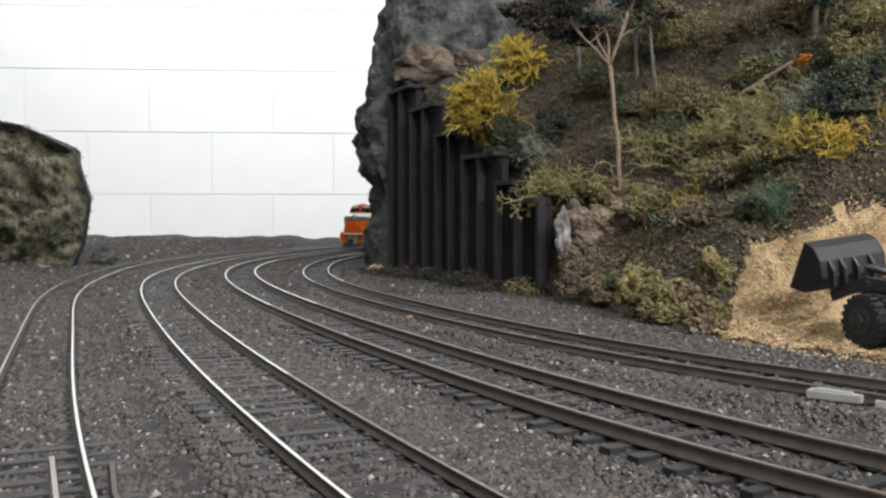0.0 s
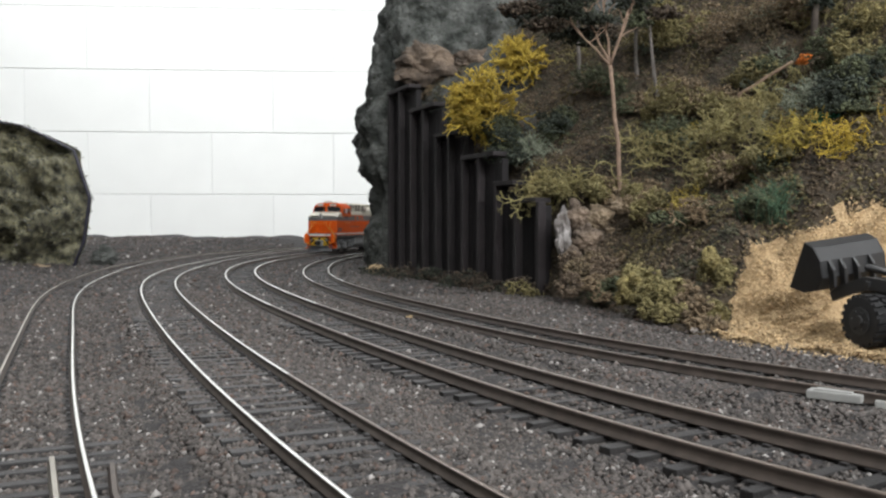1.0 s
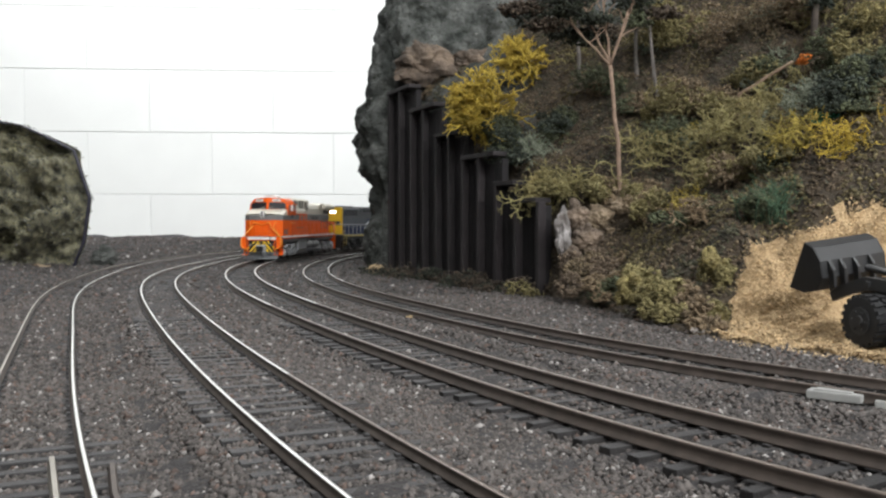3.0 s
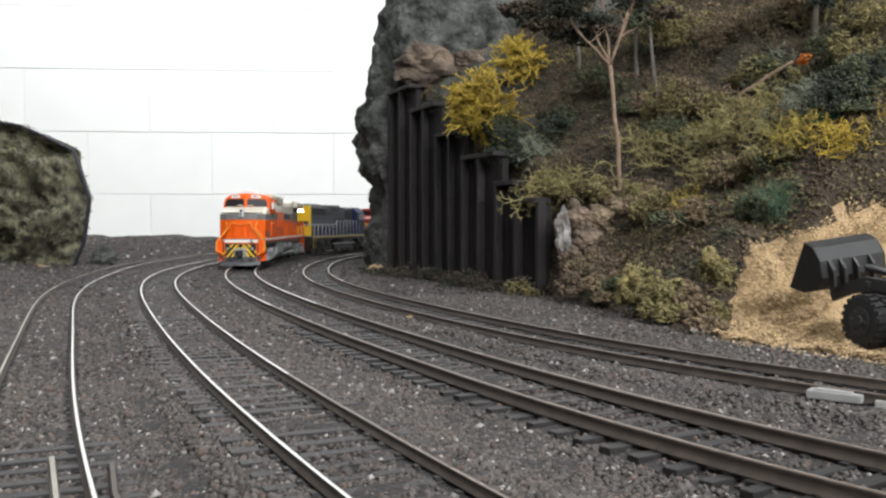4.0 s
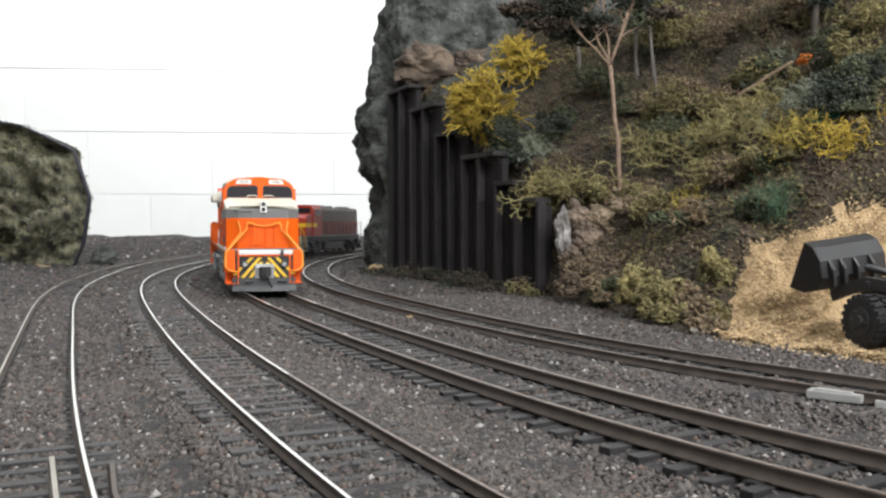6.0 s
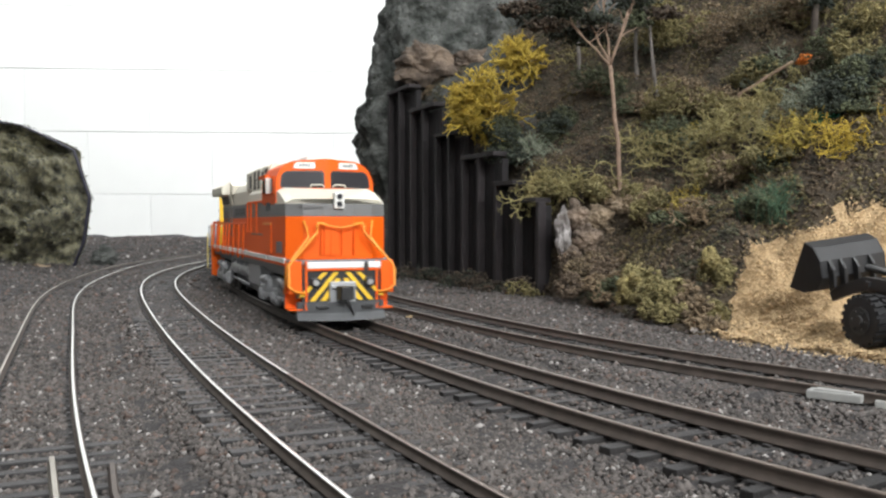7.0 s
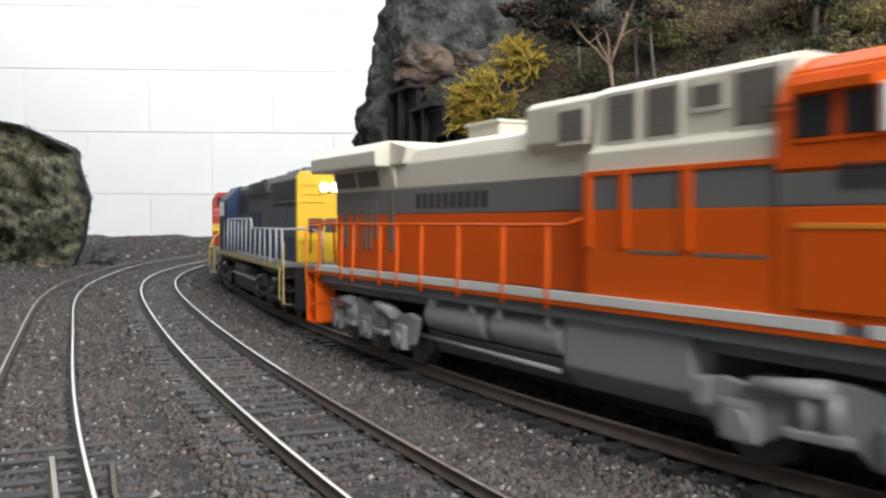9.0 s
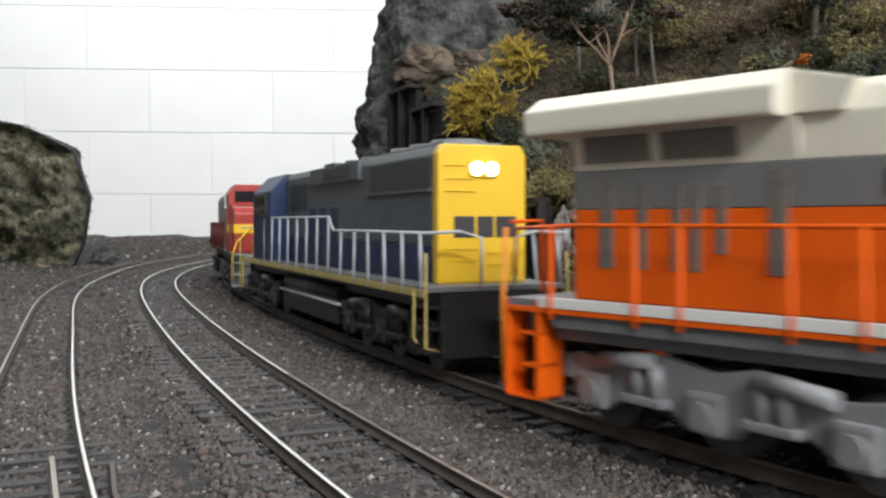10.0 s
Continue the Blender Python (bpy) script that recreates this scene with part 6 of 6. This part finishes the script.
    for k, (x, y) in enumerate(((-0.040, 0.652), (-0.026, 0.628), (-0.012, 0.602), (-0.001, 0.574), (0.012, 0.548), (0.020, 0.520), (0.032, 0.492), (0.044, 0.462))):
        foam(F, (x - 0.004, y - 0.004, -0.005), (0.012 + 0.003 * (k % 3), 0.009, 0.006 + 0.003 * (k % 2)), BROWN_F, "dark weedy tuft at the foot of the timber wall", seed=100 + k, grains=500, mats=[GREEN_DK, BROWN_D] if k < 7 else [GREEN_O, BROWN_D])
    foam(F, (-0.008, 0.655, 0.118), (0.016, 0.010, 0.010), GREEN_D, "dark foam tuft on top of the timber wall", seed=120, mats=[GREEN_D, BROWN_F])
    foam(F, (0.014, 0.600, 0.100), (0.013, 0.010, 0.009), GREEN_D, "dark foam tuft on a step of the timber wall", seed=121)
    for k, (x, y, z, m1, m2, what) in enumerate(((0.108, 0.500, 0.094, GREEN_D, BROWN_F, "dark brown-green"), (0.124, 0.455, 0.074, GREEN_O, GREEN_D, "olive"), (0.148, 0.440, 0.084, GREEN_O, OLIVE_F, "light olive"),
                                                    (0.098, 0.425, 0.036, BROWN_F, GREEN_O, "brown-olive"), (0.112, 0.385, 0.034, GREEN_D, BROWN_F, "dark brown-green"), (0.128, 0.395, 0.050, GREEN_O, BROWN_F, "olive-brown"),
                                                    (0.142, 0.372, 0.056, GREEN_D, GREEN_O, "dark olive"), (0.094, 0.520, 0.108, BROWN_F, GREEN_D, "brown"), (0.160, 0.455, 0.104, GREEN_O, GREEN_D, "olive"), (0.072, 0.520, 0.086, GREEN_D, GREEN_B, "dark green"))):
        foam(F, (x, y, z), (0.015 + 0.003 * (k % 3), 0.012, 0.009 + 0.002 * (k % 2)), m1, "low %s foam bush on the slope" % what, seed=300 + k, grains=1200, mats=[m1, m2])
    foam("orange_bush", (0.181, 0.452, 0.112), (0.0042, 0.0034, 0.004), ORANGE_F, "small bright orange autumn bush", seed=20, grains=260, grain=0.0010)
    foam("green_bush", (0.158, 0.37, 0.074), (0.007, 0.005, 0.004), GRASS_TEAL, "small vivid teal-green foam scrap", seed=22, grains=300, grain=0.0008)
    # grass tufts
    for k, (p, n) in enumerate((((0.1253, 0.3423, 0.033), 55), ((0.130, 0.346, 0.039), 40), ((0.120, 0.350, 0.035), 35))):
        bm = bmesh.new()
        rg = random.Random(200 + k)
        for _ in range(n):
            a = Vector((rg.gauss(0, 0.0032), rg.gauss(0, 0.0028), -0.001))
            tube(bm, [a, a + Vector((rg.gauss(0, 0.0014), rg.gauss(0, 0.0014), rg.uniform(0.005, 0.008))), a + Vector((rg.gauss(0, 0.004), rg.gauss(0, 0.004), rg.uniform(0.009, 0.014)))], 0.00028, 3, 0, 0.00008)
        ob = tagged(new("grass_tuft", finish(bm, "grass_tuft", GRASS_G)), "bright green static grass tuft beside the sawdust", "grass", "plants on the hillside")
        ob.location = p
    # broken twig leaning on the slope
    bm = bmesh.new()
    limb(bm, (0, 0, -0.003), (0.0005, -0.002, 0.006), 0.0006, 0.0006, 5)
    limb(bm, (0.0003, -0.0018, 0.005), (0.026, -0.004, 0.021), 0.0008, 0.0009, 6, 0.05)
    ob = tagged(new("broken_twig", finish(bm, "broken_twig", BARK)), "broken brown twig leaning over the bushes", "twig", "plants on the hillside")
    ob.location = (0.1463, 0.452, 0.091)
    bm = bmesh.new()
    limb(bm, (0, 0, 0), (0.030, -0.004, -0.010), 0.0011, 0.0006, 9, 0.1)
    ob = tagged(new("fallen_branch", finish(bm, "fallen_branch", BARK_DARK)), "dark fallen branch lying on the upper slope", "branch", "plants on the hillside")
    ob.location = (0.186, 0.440, 0.117)
    # rock showing through
    lump("rock_outcrop", (-0.013, 0.656, 0.146), (0.022, 0.014, 0.019), ROCK_BROWN, "brown-stained rock outcrop above the timber wall", 2)
    lump("rock_outcrop", (0.024, 0.660, 0.146), (0.020, 0.012, 0.012), ROCK_BROWN, "brown rock outcrop on the cliff", 12)
    for k, (at, size) in enumerate((((0.0655, 0.440, 0.036), (0.0065, 0.006, 0.0080)), ((0.0760, 0.440, 0.035), (0.0075, 0.006, 0.0065)), ((0.0700, 0.436, 0.025), (0.0080, 0.006, 0.0075)),
                                    ((0.0820, 0.438, 0.027), (0.0050, 0.005, 0.0050)), ((0.0620, 0.433, 0.015), (0.0055, 0.005, 0.0060)))):
        lump("rock_outcrop", at, size, ROCK_TAN if k % 2 else ROCK_BROWN, "broken tan and brown rock at the end of the timber wall", 23 + k)
    lump("rock_outcrop", (0.0580, 0.437, 0.027), (0.0042, 0.004, 0.0125), PLASTER_EDGE, "bare white plaster edge beside the timber wall", 4)
    lump("rock_outcrop", (0.086, 0.442, 0.040), (0.010, 0.008, 0.005), ROCK_TAN, "flat tan ledge at the tree's foot", 14)
    # ragged scrub between the bushes
    rg = random.Random(91)
    spots = 0
    while spots < 30:
        y = rg.uniform(0.36, 0.56)
        x = rg.uniform(0.09, 0.50 * y - 0.005)
        v, u, top = hill_frame(x, y)
        if v < 0.03 or chips_here(x, y) or (y < 0.42 and x > 0.43 * y):
            continue
        m = rg.choice((OLIVE_L, GREY_L, OLIVE_L, YELLOW_D, BROWN_TW, BROWN_TW))
        what = {"olive_lichen": "olive", "dull_yellow_lichen": "dull yellow", "grey_green_lichen": "grey-green", "brown_dry_twig": "dry brown"}[m.name]
        lichen("lichen_bush", (x, y, hill_z(x, y) - 0.001), rg.uniform(0.010, 0.017), m, "small tangled %s scrub on the hillside" % what, seed=500 + spots, stems=12, depth=4, spread=1.3, r0=0.00034)
        spots += 1
    turf_crumbs()
    chip_grains()


BROWN_D = mat("dark_brown_foam", (0.085, 0.062, 0.043), 0.95, var=0.4, scale=300, bump=0.3, island=0.5)
BARK_GREY = mat("grey_twig_bark", (0.17, 0.15, 0.135), 0.85, var=0.4, scale=400, bump=0.6, bscale=900)
BROWN_TW = mat("brown_dry_twig", (0.24, 0.17, 0.10), 0.9, var=0.4, scale=200, bump=0.3, island=0.4)
YELLOW_D = mat("dull_yellow_lichen", (0.36, 0.28, 0.06), 0.9, var=0.35, scale=200, bump=0.3, island=0.35)
GREY_L = mat("grey_green_lichen", (0.210, 0.231, 0.168), 0.9, var=0.35, scale=200, bump=0.3, island=0.35)
OLIVE_F = mat("light_olive_foam", (0.323, 0.267, 0.112), 0.95, var=0.45, scale=300, bump=0.4, island=0.32)
GRASS_TEAL = mat("teal_foam", (0.02, 0.14, 0.085), 0.9, var=0.3, scale=300, bump=0.2, island=0.3)
ROCK_TAN = mat("tan_cast_rock", (0.27, 0.205, 0.135), 0.9, color2=(0.09, 0.068, 0.045), scale=110, bump=0.9, bscale=300, depth=0.0015, stain=0.3, stain_scale=60)

# ---------------------------------------------------------------- the train's run
RUN_KNOTS = (0.0, 1.0, 2.5, 4.5, 5.5, 6.5, 7.5, 8.5, 10.0)
RUN_SPEED = (0.126, 0.109, 0.104, 0.124, 0.133, 0.1355, 0.1245, 0.1185, 0.1155)      # metres a second
_grid = np.linspace(0, 10, 1001)
_v = np.interp(_grid, RUN_KNOTS, RUN_SPEED)
_gone = np.concatenate([[0], np.cumsum((_v[1:] + _v[:-1]) / 2) * 0.01])


def RUN(t):
    """Where the lead locomotive's middle is along track c at t seconds."""
    return 1.2066 - np.interp(t, _grid, _gone)


def seat(line, s, half):
    """Pose of a vehicle whose two pivots, half apart each way, sit on the line; it faces along falling s."""
    xa, ya, _ = line.at(s - half)
    xb, yb, _ = line.at(s + half)
    return (xa + xb) / 2, (ya + yb) / 2, math.atan2(ya - yb, xa - xb)


def run_vehicle(thing, behind, half, trucks, wheel_r, reverse=False):
    """Key a vehicle along track c, its trucks turning to the curve and its wheels rolling."""
    ln = LINES["c"]
    flip = math.pi if reverse else 0.0
    rows = []
    heads = []
    times = [k / 15 for k in range(151)]
    for t in times:
        s = float(RUN(t)) + behind
        x, y, h = seat(ln, s, half)
        heads.append(h)
        rows.append((t, pose(x, y, ln.z, 0, 0, math.degrees(h + flip))))
    walk(thing, rows[::2] + ([] if len(rows) % 2 else [rows[-1]]))
    for truck, lx in trucks:
        trows = []
        for t, h in zip(times[::2], heads[::2]):
            s = float(RUN(t)) + behind - (lx if not reverse else -lx)
            xa, ya, _ = ln.at(s - 0.02)
            xb, yb, _ = ln.at(s + 0.02)
            turn = math.atan2(ya - yb, xa - xb) - h
            trows.append((t, pose(lx, 0, 0, 0, 0, math.degrees((turn + math.pi) % (2 * math.pi) - math.pi))))
        walk(truck, trows)
        for wheel in [c for c in truck.children if c.name.startswith("wheelset")]:
            wx = wheel.location.x
            wrows = []
            for t in times:
                roll = (float(RUN(0)) - float(RUN(t))) / wheel_r * (-1 if reverse else 1)
                wrows.append((t, Matrix.Translation((wx, 0, wheel_r)) @ Matrix.Rotation(roll, 4, "Y")))
            walk(wheel, wrows)

room()
ballast_bed()
hillside()
cliff()
retaining_wall()
left_rock()
planting()
scraps()
loader()
ballast_stones()
TRACKS = {k: track(k, *ext, lab) for k, ext, lab in (
    ("a", (-0.09, 1.6), "siding track lying lower at the outside of the curve"),
    ("b", (-0.05, 1.7), "single track with bright rail heads on dark ties"),
    ("c", (-0.30, 2.1), "main track carrying the train, ties proud of the ballast"),
    ("d", (-0.08, 1.6), "innermost weathered track beside the hillside"))}
for key, (s0, s1) in (("a", (-0.05, 0.95)), ("b", (0.06, 1.0)), ("c", (-0.04, 1.0)), ("d", (-0.05, 0.95))):
    ties(key, TRACKS[key], s0, s1)
guard_rails()
LEAD, LEAD_TRUCKS = lead_loco()
SECOND, SECOND_TRUCKS = second_loco()
THIRD, THIRD_TRUCKS = third_loco()


def motions():
    run_vehicle(LEAD, 0.0, 0.074, LEAD_TRUCKS, 0.0058)
    run_vehicle(SECOND, 0.254, 0.070, SECOND_TRUCKS, 0.0058)
    run_vehicle(THIRD, 0.474, 0.072, THIRD_TRUCKS, 0.0058)


motions()
